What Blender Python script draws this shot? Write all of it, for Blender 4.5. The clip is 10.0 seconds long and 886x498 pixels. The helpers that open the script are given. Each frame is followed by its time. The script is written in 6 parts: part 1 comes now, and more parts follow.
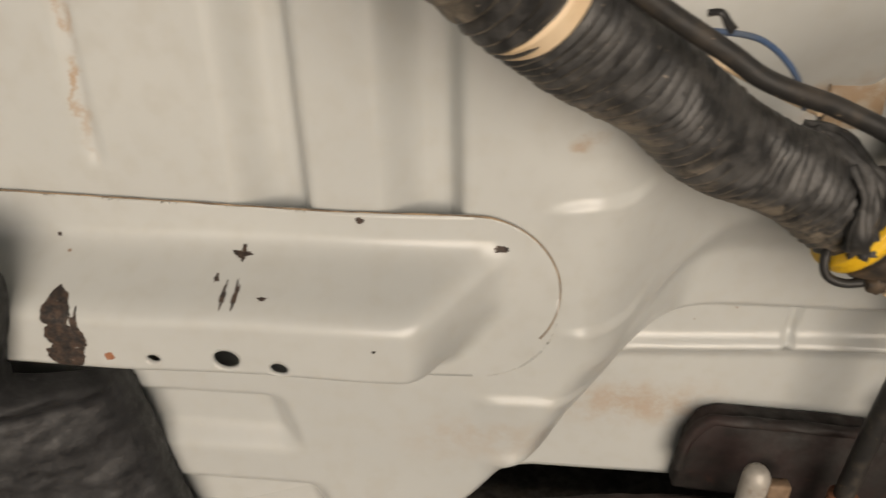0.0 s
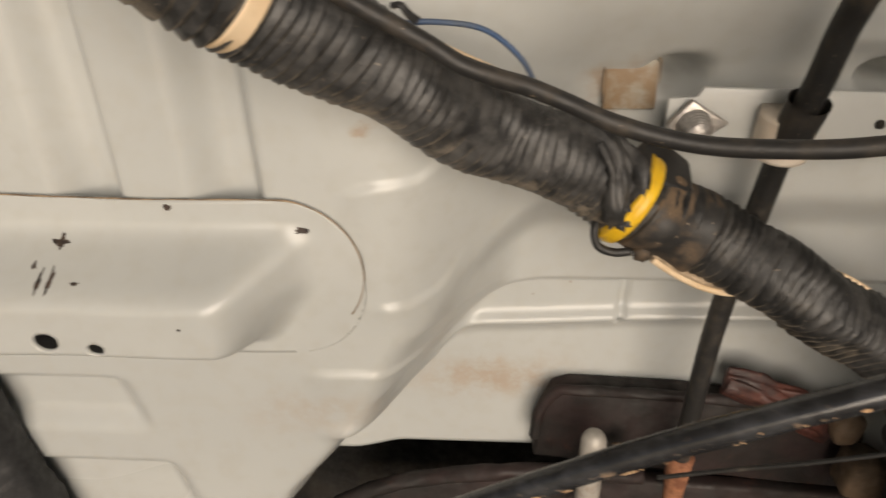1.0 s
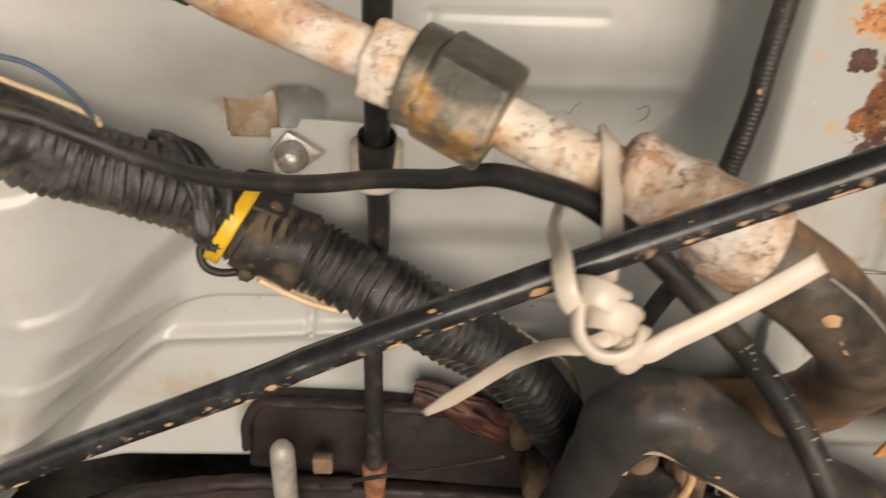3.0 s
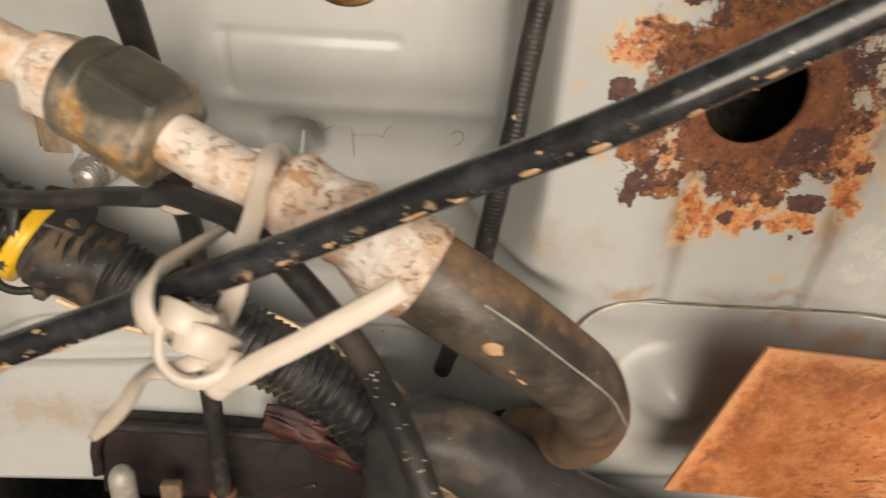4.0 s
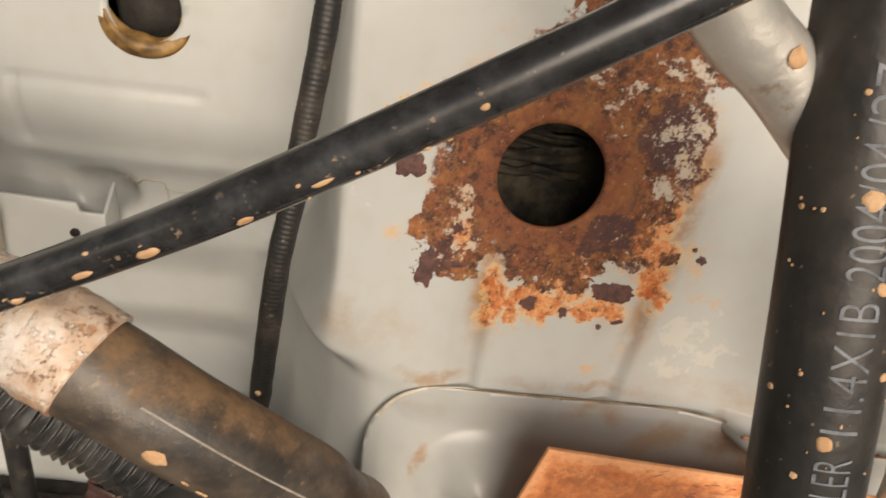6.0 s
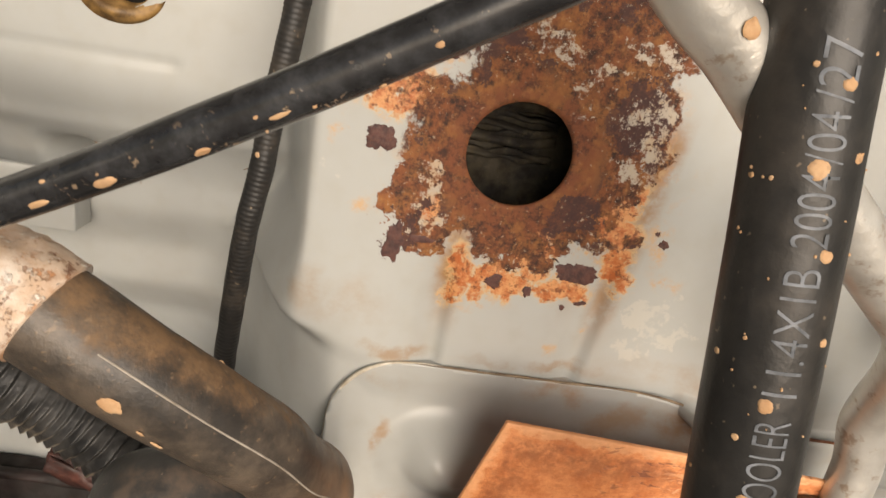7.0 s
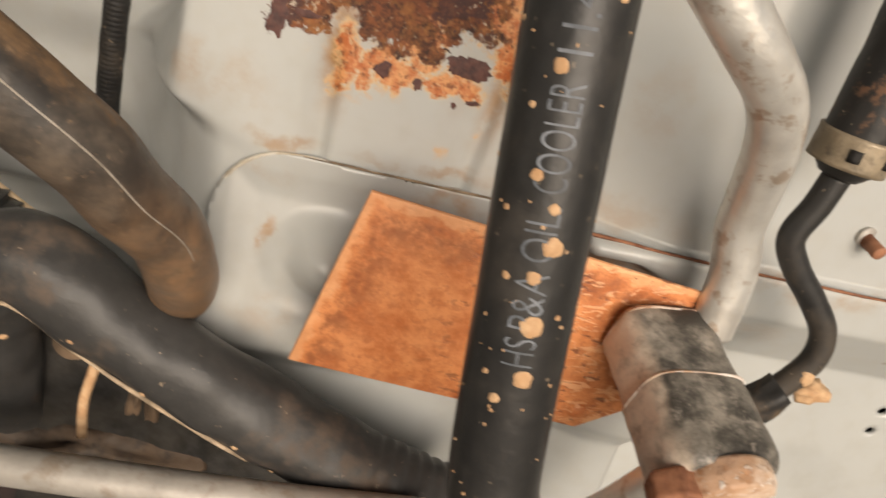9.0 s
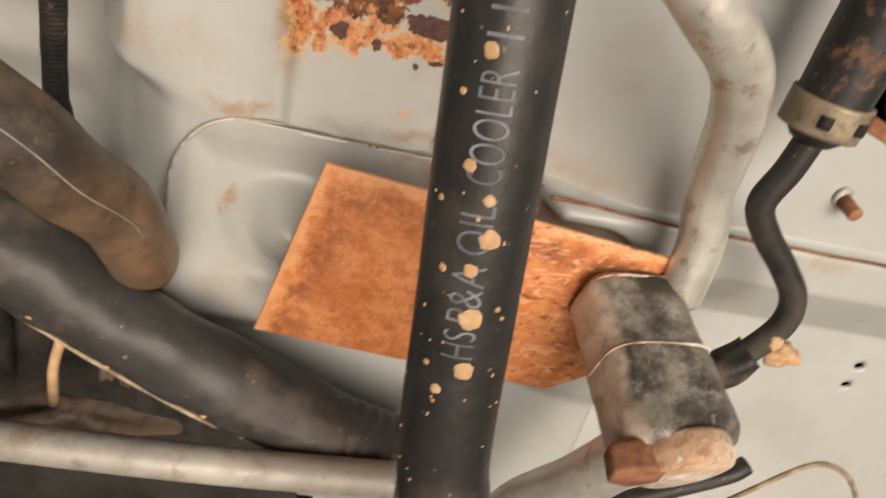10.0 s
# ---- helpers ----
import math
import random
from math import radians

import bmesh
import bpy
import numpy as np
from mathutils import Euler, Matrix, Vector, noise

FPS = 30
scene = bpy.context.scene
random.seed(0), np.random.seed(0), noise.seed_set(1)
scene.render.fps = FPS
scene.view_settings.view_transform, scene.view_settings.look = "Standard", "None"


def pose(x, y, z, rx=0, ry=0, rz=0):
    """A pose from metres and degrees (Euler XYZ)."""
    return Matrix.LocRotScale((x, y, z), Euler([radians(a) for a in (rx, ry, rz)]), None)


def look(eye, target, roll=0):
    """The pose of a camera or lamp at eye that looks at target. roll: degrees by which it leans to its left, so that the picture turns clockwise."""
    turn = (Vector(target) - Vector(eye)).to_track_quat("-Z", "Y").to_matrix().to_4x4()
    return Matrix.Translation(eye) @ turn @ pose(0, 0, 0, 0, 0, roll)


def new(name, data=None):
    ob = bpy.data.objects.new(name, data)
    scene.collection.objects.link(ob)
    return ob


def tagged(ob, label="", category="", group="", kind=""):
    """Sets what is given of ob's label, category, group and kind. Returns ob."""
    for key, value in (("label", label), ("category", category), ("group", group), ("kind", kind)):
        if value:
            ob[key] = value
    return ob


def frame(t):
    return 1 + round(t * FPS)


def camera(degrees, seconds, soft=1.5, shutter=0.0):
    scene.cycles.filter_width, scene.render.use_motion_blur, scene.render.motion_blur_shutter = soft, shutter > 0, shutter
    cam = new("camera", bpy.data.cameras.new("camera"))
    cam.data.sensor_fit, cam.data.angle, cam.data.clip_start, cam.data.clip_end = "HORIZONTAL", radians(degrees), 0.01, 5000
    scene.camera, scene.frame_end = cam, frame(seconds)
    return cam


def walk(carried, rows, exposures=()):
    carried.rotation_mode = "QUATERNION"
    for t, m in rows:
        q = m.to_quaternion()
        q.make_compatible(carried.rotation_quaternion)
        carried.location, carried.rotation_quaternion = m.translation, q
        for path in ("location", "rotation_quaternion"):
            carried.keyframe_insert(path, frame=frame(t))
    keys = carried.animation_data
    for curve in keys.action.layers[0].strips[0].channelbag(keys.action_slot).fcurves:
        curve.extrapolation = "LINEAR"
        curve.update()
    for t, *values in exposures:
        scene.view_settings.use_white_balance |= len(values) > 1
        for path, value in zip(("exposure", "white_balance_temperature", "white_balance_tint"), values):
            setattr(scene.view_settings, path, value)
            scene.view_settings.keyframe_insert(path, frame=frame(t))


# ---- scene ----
cam = camera(64.0, 10.0, shutter=0.5)
PATH = [
    (0, (0.0193, 0.0438, 1.0108), (-0.0015, 0.2174, 0.9135), -1.16),
    (0.5, (0.0428, 0.0399, 1.0121), (0.0239, 0.2134, 0.9145), -2.15),
    (1, (0.0711, 0.0359, 1.0123), (0.0545, 0.2089, 0.9133), -2.18),
    (1.5, (0.0959, 0.0355, 1.0114), (0.0846, 0.2085, 0.9117), -0.92),
    (2, (0.1252, 0.0348, 1.0163), (0.1204, 0.2079, 0.9164), 0.58),
    (2.2, (0.1336, 0.0340, 1.0144), (0.1306, 0.2074, 0.9147), 1.02),
    (3.3, (0.1728, 0.0304, 1.0229), (0.1798, 0.2061, 0.9277), 1.93),
    (3.5, (0.1836, 0.0319, 1.0236), (0.1916, 0.2083, 0.9296), 2.16),
    (4, (0.2107, 0.0322, 1.0205), (0.2198, 0.2104, 0.9302), 3.46),
    (4.5, (0.2243, 0.0398, 1.0159), (0.2339, 0.2197, 0.9291), 5.58),
    (5, (0.2328, 0.0410, 1.0223), (0.2438, 0.2220, 0.9379), 6.94),
    (5.5, (0.2400, 0.0410, 1.0234), (0.2547, 0.2228, 0.9413), 7.79),
    (6, (0.2507, 0.0438, 1.0254), (0.2695, 0.2272, 0.9479), 7.63),
    (6.2, (0.2510, 0.0431, 1.0249), (0.2730, 0.2272, 0.9499), 7.96),
    (7.3, (0.2555, 0.0392, 1.0209), (0.2797, 0.2216, 0.9426), 11.01),
    (7.5, (0.2571, 0.0387, 1.0216), (0.2805, 0.2207, 0.9423), 11.29),
    (8, (0.2609, 0.0381, 1.0189), (0.2834, 0.2200, 0.9390), 11.63),
    (8.5, (0.2760, 0.0297, 1.0077), (0.2971, 0.2113, 0.9265), 12.37),
    (9, (0.2857, 0.0257, 0.9903), (0.3130, 0.2039, 0.9037), 14.79),
    (9.5, (0.2954, 0.0298, 0.9978), (0.3312, 0.2048, 0.9077), 17.76),
    (10, (0.2936, 0.0320, 0.9969), (0.3231, 0.2013, 0.8946), 14.62),
]
KELVIN, TINT = 7250.0, 14.0
STOPS = ((0.0, -0.40), (1.5, -0.20), (3.0, -0.13), (5.0, -0.10), (7.0, 0.07), (8.5, 0.04), (10.0, -0.03))
walk(cam, [(t, look(eye, target, roll)) for t, eye, target, roll in PATH], [(t, stops, KELVIN, TINT) for t, stops in STOPS])

# ---- world and light: an open bonnet under a bright, hazy sky ----
world = bpy.data.worlds.new("sky")
scene.world = world
world.use_nodes = True
wn = world.node_tree
sky = wn.nodes.new("ShaderNodeTexSky")
sky.sky_type, sky.sun_disc = "NISHITA", False
sky.sun_elevation, sky.sun_rotation = radians(15), radians(170)
wn.links.new(sky.outputs[0], wn.nodes["Background"].inputs[0])
wn.nodes["Background"].inputs[1].default_value = 0.055
sun = new("sun", bpy.data.lights.new("sun", "SUN"))
sun.data.energy, sun.data.angle, sun.data.color = 4.55, radians(46), (1.0, 0.95, 0.88)
sun.matrix_world = look((0.55, -1.8, 1.49), (0.2, 0.2, 0.95))


# ---- materials ----
class Nodes:
    """A small helper round one material's node tree."""

    def __init__(self, name, rough=0.5, metal=0.0, spec=0.5):
        self.mat = bpy.data.materials.new(name)
        self.mat.use_nodes = True
        self.t = self.mat.node_tree
        self.b = self.t.nodes["Principled BSDF"]
        self.b.inputs["Roughness"].default_value = rough
        self.b.inputs["Metallic"].default_value = metal
        self.b.inputs["Specular IOR Level"].default_value = spec
        self.pos = self.t.nodes.new("ShaderNodeNewGeometry").outputs["Position"]

    def put(self, socket, value):
        if isinstance(value, bpy.types.NodeSocket):
            self.t.links.new(value, socket)
        elif isinstance(value, tuple) and len(value) == 3 and socket.type == "RGBA":
            socket.default_value = (*value, 1)
        else:
            socket.default_value = value

    def noise(self, scale, detail=4.0, rough=0.55, vec=None, warp=0.0):
        n = self.t.nodes.new("ShaderNodeTexNoise")
        self.put(n.inputs["Vector"], vec or self.pos)
        n.inputs["Scale"].default_value, n.inputs["Detail"].default_value = scale, detail
        n.inputs["Roughness"].default_value, n.inputs["Distortion"].default_value = rough, warp
        return n.outputs["Fac"]

    def cells(self, scale, vec=None):
        n = self.t.nodes.new("ShaderNodeTexVoronoi")
        self.put(n.inputs["Vector"], vec or self.pos)
        n.inputs["Scale"].default_value = scale
        return n.outputs["Distance"]

    def squash(self, x, y, z, vec=None):
        n = self.t.nodes.new("ShaderNodeVectorMath")
        n.operation = "MULTIPLY"
        self.put(n.inputs[0], vec or self.pos)
        n.inputs[1].default_value = (x, y, z)
        return n.outputs[0]

    def split(self):
        n = self.t.nodes.new("ShaderNodeSeparateXYZ")
        self.put(n.inputs[0], self.pos)
        return n.outputs

    def do(self, op, a, b=0.0, c=0.0, clamp=False):
        n = self.t.nodes.new("ShaderNodeMath")
        n.operation, n.use_clamp = op, clamp
        for k, v in enumerate((a, b, c)):
            self.put(n.inputs[k], v)
        return n.outputs[0]

    def step(self, v, lo, hi, to0=0.0, to1=1.0):
        n = self.t.nodes.new("ShaderNodeMapRange")
        n.interpolation_type = "SMOOTHSTEP"
        self.put(n.inputs["Value"], v)
        for key, val in (("From Min", lo), ("From Max", hi), ("To Min", to0), ("To Max", to1)):
            n.inputs[key].default_value = val
        return n.outputs[0]

    def mix(self, fac, a, b):
        n = self.t.nodes.new("ShaderNodeMix")
        n.data_type = "RGBA"
        self.put(n.inputs["Factor"], fac)
        self.put(n.inputs[6], a)
        self.put(n.inputs[7], b)
        return n.outputs[2]

    def near(self, x, z, rx, rz):
        """How far a place is from (x, z), in units of rx and rz."""
        s = self.split()
        a = self.do("DIVIDE", self.do("SUBTRACT", s[0], x), rx)
        b = self.do("DIVIDE", self.do("SUBTRACT", s[2], z), rz)
        return self.do("SQRT", self.do("ADD", self.do("MULTIPLY", a, a), self.do("MULTIPLY", b, b)))

    def warp(self, amount, scale, detail=5.0, vec=None):
        """The place, pushed about by noise, so that outlines come out ragged."""
        n = self.t.nodes.new("ShaderNodeTexNoise")
        self.put(n.inputs["Vector"], vec or self.pos)
        n.inputs["Scale"].default_value, n.inputs["Detail"].default_value, n.inputs["Roughness"].default_value = scale, detail, 0.6
        m = self.t.nodes.new("ShaderNodeVectorMath")
        m.operation = "MULTIPLY_ADD"
        self.put(m.inputs[0], n.outputs["Color"])
        m.inputs[1].default_value = (amount,) * 3
        self.put(m.inputs[2], vec or self.pos)
        s = self.t.nodes.new("ShaderNodeVectorMath")
        s.operation = "SUBTRACT"
        self.put(s.inputs[0], m.outputs[0])
        s.inputs[1].default_value = (amount / 2,) * 3
        return s.outputs[0]

    def oval(self, vec, x, z, rx, rz):
        """Distance from an oval's middle on the wall, 1 at its rim."""
        n = self.t.nodes.new("ShaderNodeVectorMath")
        n.operation = "DISTANCE"
        self.put(n.inputs[0], self.squash(1 / rx, 0, 1 / rz, vec))
        n.inputs[1].default_value = (x / rx, 0, z / rz)
        return n.outputs["Value"]

    def ovals(self, vec, many, lo=1.04, hi=0.94):
        out = None
        for x, z, rx, rz in many:
            one = self.step(self.oval(vec, x, z, rx, rz), lo, hi)
            out = one if out is None else self.do("MAXIMUM", out, one)
        return out

    def color(self, v):
        self.put(self.b.inputs["Base Color"], v)
        return self

    def rough(self, v):
        self.put(self.b.inputs["Roughness"], v)
        return self

    def bump(self, height, strength=0.3, dist=0.001):
        n = self.t.nodes.new("ShaderNodeBump")
        n.inputs["Strength"].default_value, n.inputs["Distance"].default_value = strength, dist
        self.put(n.inputs["Height"], height)
        self.put(self.b.inputs["Normal"], n.outputs[0])
        return self


HOLE_X, HOLE_Z, HOLE_R = 0.2864, 0.9837, 0.0117   # the round opening in the rusted panel
# middle and half sizes of the patches that the rust is made of
RUST_BODY = ((0.2860, 0.9850, 0.0262, 0.0222), (0.2965, 0.9997, 0.0232, 0.0185), (0.3020, 1.0110, 0.0180, 0.0155), (0.2664, 0.9700, 0.0080, 0.0125), (0.3046, 0.9690, 0.0125, 0.0066), (0.2885, 0.9620, 0.0095, 0.0050), (0.3100, 0.9860, 0.0090, 0.0130))
RUST_ORANGE = ((0.2686, 0.9673, 0.0019, 0.0036), (0.2954, 0.9616, 0.0028, 0.0062), (0.3125, 0.9680, 0.0058, 0.0031), (0.2774, 0.9540, 0.0026, 0.0064), (0.2882, 0.9532, 0.0070, 0.0034),
               (0.3025, 0.9525, 0.0060, 0.0028), (0.3148, 0.9753, 0.0021, 0.0048), (0.2583, 0.9926, 0.0060, 0.0040), (0.3150, 0.9599, 0.0031, 0.0042))
RUST_DARK = ((0.3052, 0.9583, 0.0054, 0.0036), (0.2630, 0.9607, 0.0031, 0.0055), (0.3019, 0.9711, 0.0065, 0.0040), (0.2563, 0.9830, 0.0040, 0.0038), (0.2745, 1.0050, 0.0062, 0.0040), (0.3115, 0.9941, 0.0055, 0.0071))
RUST_ISLANDS = ((0.3140, 0.9858, 0.0026, 0.0075), (0.2978, 0.9940, 0.0017, 0.0010), (0.2893, 1.0086, 0.0048, 0.0031), (0.3007, 1.0016, 0.0040, 0.0014), (0.3121, 1.0083, 0.0048, 0.0036), (0.2682, 0.9659, 0.0017, 0.0026), (0.2685, 0.9752, 0.0017, 0.0036), (0.3147, 0.9959, 0.0022, 0.0042))
RUST_TAN = ((0.3220, 0.9683, 0.0030, 0.0075), (0.3277, 0.9591, 0.0040, 0.0024), (0.2456, 0.9939, 0.0015, 0.0050), (0.2462, 0.9842, 0.0013, 0.0032), (0.2558, 0.9691, 0.0040, 0.0020), (0.3048, 0.9375, 0.0020, 0.0022), (0.3125, 0.9436, 0.0015, 0.0015), (0.2863, 0.9492, 0.0075, 0.0020))
WALL_STAINS = ((0.1050, 0.9510, 0.012, 0.012, 0.75), (0.0700, 0.8200, 0.045, 0.014, 0.5), (0.0100, 0.8500, 0.030, 0.012, 0.3), (0.2550, 0.9420, 0.012, 0.008, 0.35), (0.0350, 0.9480, 0.006, 0.003, 0.6), (-0.0925, 0.9720, 0.0015, 0.034, 0.8),
               (0.4000, 0.9260, 0.030, 0.003, 0.5), (0.3900, 0.9100, 0.016, 0.006, 0.4), (0.3450, 0.9340, 0.03, 0.006, 0.4), (0.3500, 0.9600, 0.006, 0.012, 0.25), (0.2680, 0.9320, 0.012, 0.003, 0.7), (0.3050, 0.9310, 0.022, 0.0025, 0.6), (0.2450, 0.9450, 0.004, 0.008, 0.5))
PAN_STAINS = ((0.2642, 0.9058, 0.0030, 0.0070, 0.9), (0.3100, 0.9240, 0.010, 0.0035, 0.7), (0.3250, 0.9180, 0.012, 0.006, 0.6), (0.3450, 0.9200, 0.020, 0.007, 0.8), (0.2640, 0.9240, 0.010, 0.003, 0.4), (0.2700, 0.8850, 0.012, 0.006, 0.35))


def body_paint(name, rust=False, stains=(), tone=1.0):
    """Grey-white body paint, dusty and a little stained; with rust, the corroded patch round the opening."""
    n = Nodes(name, 0.38)
    big, fine = n.noise(9, 2), n.noise(150, 2, 0.5)
    c = n.mix(n.step(big, 0.3, 0.75), (0.400 * tone, 0.412 * tone, 0.402 * tone), (0.460 * tone, 0.470 * tone, 0.452 * tone))
    c = n.mix(n.do("MULTIPLY", n.step(fine, 0.40, 0.80), 0.30), c, (0.37 * tone, 0.355 * tone, 0.315 * tone))
    soft = n.warp(0.022, 60)
    for bx, bz, bw, bh, am in stains:
        spot = n.step(n.oval(soft, bx, bz, bw, bh), 1.15, 0.2)
        c = n.mix(n.do("MULTIPLY", n.do("MULTIPLY", spot, n.step(n.noise(130, 5, 0.65), 0.30, 0.65)), am), c, (0.33, 0.20, 0.10))
    dots = n.step(n.cells(55), 0.05, 0.02)
    c = n.mix(n.do("MULTIPLY", dots, n.step(n.noise(14), 0.55, 0.6)), c, (0.20, 0.12, 0.07))
    relief = n.do("MULTIPLY", n.noise(260, 1), 0.10)
    r = n.step(n.noise(12, 1), 0.2, 0.8, 0.27, 0.35)
    if rust:
        s = n.split()
        ragged = n.warp(0.0070, 560, 5, n.warp(0.0300, 95, 6))
        gentle = n.warp(0.0030, 300, 6)
        body = n.ovals(ragged, RUST_BODY)
        # rust water: faint tan runs down the pressed grooves
        for gx, lean, top, low_, am in ((0.2766, 0.0, 0.964, 0.934, 1.0), (0.3140, 0.13, 0.994, 0.934, 0.85), (0.3045, 0.06, 0.958, 0.938, 0.30)):
            mid = n.do("ADD", gx, n.do("MULTIPLY", lean, n.do("SUBTRACT", s[2], 0.9465)))
            g = n.t.nodes.new("ShaderNodeSeparateXYZ")
            n.put(g.inputs[0], gentle)
            off = n.do("ABSOLUTE", n.do("SUBTRACT", g.outputs[0], mid))
            fade = n.do("MULTIPLY", n.step(s[2], low_, low_ + 0.022), n.step(s[2], top + 0.006, top - 0.004))
            run = n.do("MULTIPLY", n.step(off, 0.0050, 0.0004), n.step(n.noise(120, 5, 0.65), 0.26, 0.56))
            c = n.mix(n.do("MULTIPLY", n.do("MULTIPLY", run, fade), am), c, (0.31, 0.155, 0.05))
        tan = n.do("MULTIPLY", n.ovals(soft, RUST_TAN, 1.3, 0.3), n.step(n.noise(230, 6, 0.7), 0.40, 0.62))
        c = n.mix(n.do("MULTIPLY", tan, 0.75), c, (0.55, 0.33, 0.15))
        halo = n.do("MULTIPLY", n.ovals(n.warp(0.026, 90, 6), ((0.2900, 0.9840, 0.0345, 0.0345),), 1.1, 0.75), n.step(n.noise(210, 6, 0.7), 0.50, 0.64))
        c = n.mix(n.do("MULTIPLY", halo, 0.8), c, n.mix(n.step(n.noise(420, 5), 0.42, 0.6), (0.48, 0.20, 0.07), (0.52, 0.34, 0.18)))
        scraped = n.do("MULTIPLY", n.ovals(ragged, ((0.3280, 0.9469, 0.0070, 0.0065), (0.2461, 0.9730, 0.0018, 0.0016)), 1.1, 0.9), n.step(n.noise(160, 5, 0.65), 0.42, 0.50))
        c = n.mix(n.do("MULTIPLY", scraped, 0.5), c, (0.56, 0.54, 0.48))
        orange = n.ovals(n.warp(0.0050, 480, 5, n.warp(0.0150, 130, 6)), RUST_ORANGE, 1.75, 0.55)
        orange = n.do("MULTIPLY", orange, n.step(n.noise(260, 6, 0.72), 0.30, 0.58))
        hue = n.mix(n.step(n.noise(300, 6, 0.75), 0.38, 0.62), (0.42, 0.110, 0.028), (0.64, 0.31, 0.13))
        hue = n.mix(n.step(n.noise(560, 5, 0.7), 0.52, 0.62), hue, (0.21, 0.070, 0.026))
        c = n.mix(n.step(orange, 0.0, 0.30, 0.0, 0.85), c, (0.58, 0.40, 0.22))
        c = n.mix(n.step(orange, 0.18, 0.55), c, hue)
        # islands of paint still clinging to the rust
        cling = n.do("MULTIPLY", n.ovals(ragged, RUST_ISLANDS, 1.15, 0.90), n.step(n.noise(300, 6, 0.75), 0.46, 0.52))
        few = n.do("MULTIPLY", n.step(n.noise(330, 6, 0.76), 0.615, 0.635), n.step(n.oval(n.pos, HOLE_X, HOLE_Z, 0.0200, 0.0190), 0.9, 1.1))
        cling = n.do("MAXIMUM", cling, few)
        keep_ = n.do("MULTIPLY", n.do("SUBTRACT", 1.0, cling), n.do("SUBTRACT", 1.0, n.do("MULTIPLY", n.step(orange, 0.45, 0.75), n.step(n.noise(190, 5, 0.65), 0.46, 0.54))))
        bare = n.do("MULTIPLY", body, keep_)
        grain, speck = n.noise(380, 6, 0.75), n.noise(1000, 3, 0.6)
        rc = n.mix(n.step(grain, 0.36, 0.64), (0.034, 0.014, 0.010), (0.205, 0.066, 0.023))
        rc = n.mix(n.do("MULTIPLY", n.step(n.noise(150, 6, 0.7), 0.46, 0.62), 0.8), rc, (0.31, 0.125, 0.036))
        rc = n.mix(n.do("MULTIPLY", n.step(n.noise(540, 5, 0.7), 0.54, 0.66), 0.55), rc, (0.34, 0.155, 0.06))
        ring = n.do("MULTIPLY", n.step(n.oval(gentle, HOLE_X + 0.001, HOLE_Z - 0.0015, 0.0172, 0.0168), 1.12, 0.92), n.step(grain, 0.38, 0.62, 0.15, 0.75))
        rc = n.mix(ring, rc, (0.175, 0.053, 0.022))
        dark = n.do("MAXIMUM", n.ovals(ragged, RUST_DARK, 1.05, 0.97), n.do("MULTIPLY", n.step(n.noise(75, 6, 0.68), 0.555, 0.575), n.step(n.oval(n.pos, HOLE_X, HOLE_Z, 0.0190, 0.0185), 0.85, 1.15)))
        rc = n.mix(n.do("MULTIPLY", dark, n.step(grain, 0.70, 0.45, 0.5, 0.92)), rc, (0.058, 0.025, 0.023))
        rc = n.mix(n.do("MULTIPLY", n.step(speck, 0.64, 0.72), 0.45), rc, (0.48, 0.38, 0.28))
        c = n.mix(n.do("MULTIPLY", n.do("MULTIPLY", cling, body), 0.65), c, n.mix(n.noise(300, 4), (0.36, 0.22, 0.12), (0.54, 0.47, 0.37)))
        c = n.mix(bare, c, rc)
        relief = n.do("ADD", n.do("MULTIPLY", relief, 0.6), n.do("ADD", n.do("MULTIPLY", bare, -0.5), n.do("MULTIPLY", bare, n.do("ADD", n.do("MULTIPLY", grain, 1.6), n.do("MULTIPLY", dark, 0.5)))))
        r = n.do("ADD", r, n.do("MULTIPLY", n.do("MAXIMUM", bare, n.do("MULTIPLY", orange, 0.6)), 0.45))
    return n.color(c).rough(r).bump(relief, 0.35, 0.0006).mat


def black_rubber(name, dust=0.35, tone=0.012, mud=(0.17, 0.12, 0.08), gloss=0.42, mudscale=40, lo=0.48, hi=0.72):
    n = Nodes(name, gloss, 0.0, 0.38)
    c = n.mix(n.noise(300, 3), (tone, tone, tone), (tone * 2.2, tone * 2.1, tone * 2))
    dusty = n.do("MULTIPLY", n.step(n.noise(mudscale, 6, 0.65), lo, hi), dust)
    c = n.mix(dusty, c, mud)
    speck = n.do("MULTIPLY", n.step(n.noise(700, 2), 0.70, 0.76), dust)
    c = n.mix(speck, c, (0.42, 0.32, 0.22))
    return n.color(c).rough(n.do("ADD", gloss, n.do("MULTIPLY", dusty, 0.6))).bump(n.noise(500, 4), 0.25, 0.0005).mat


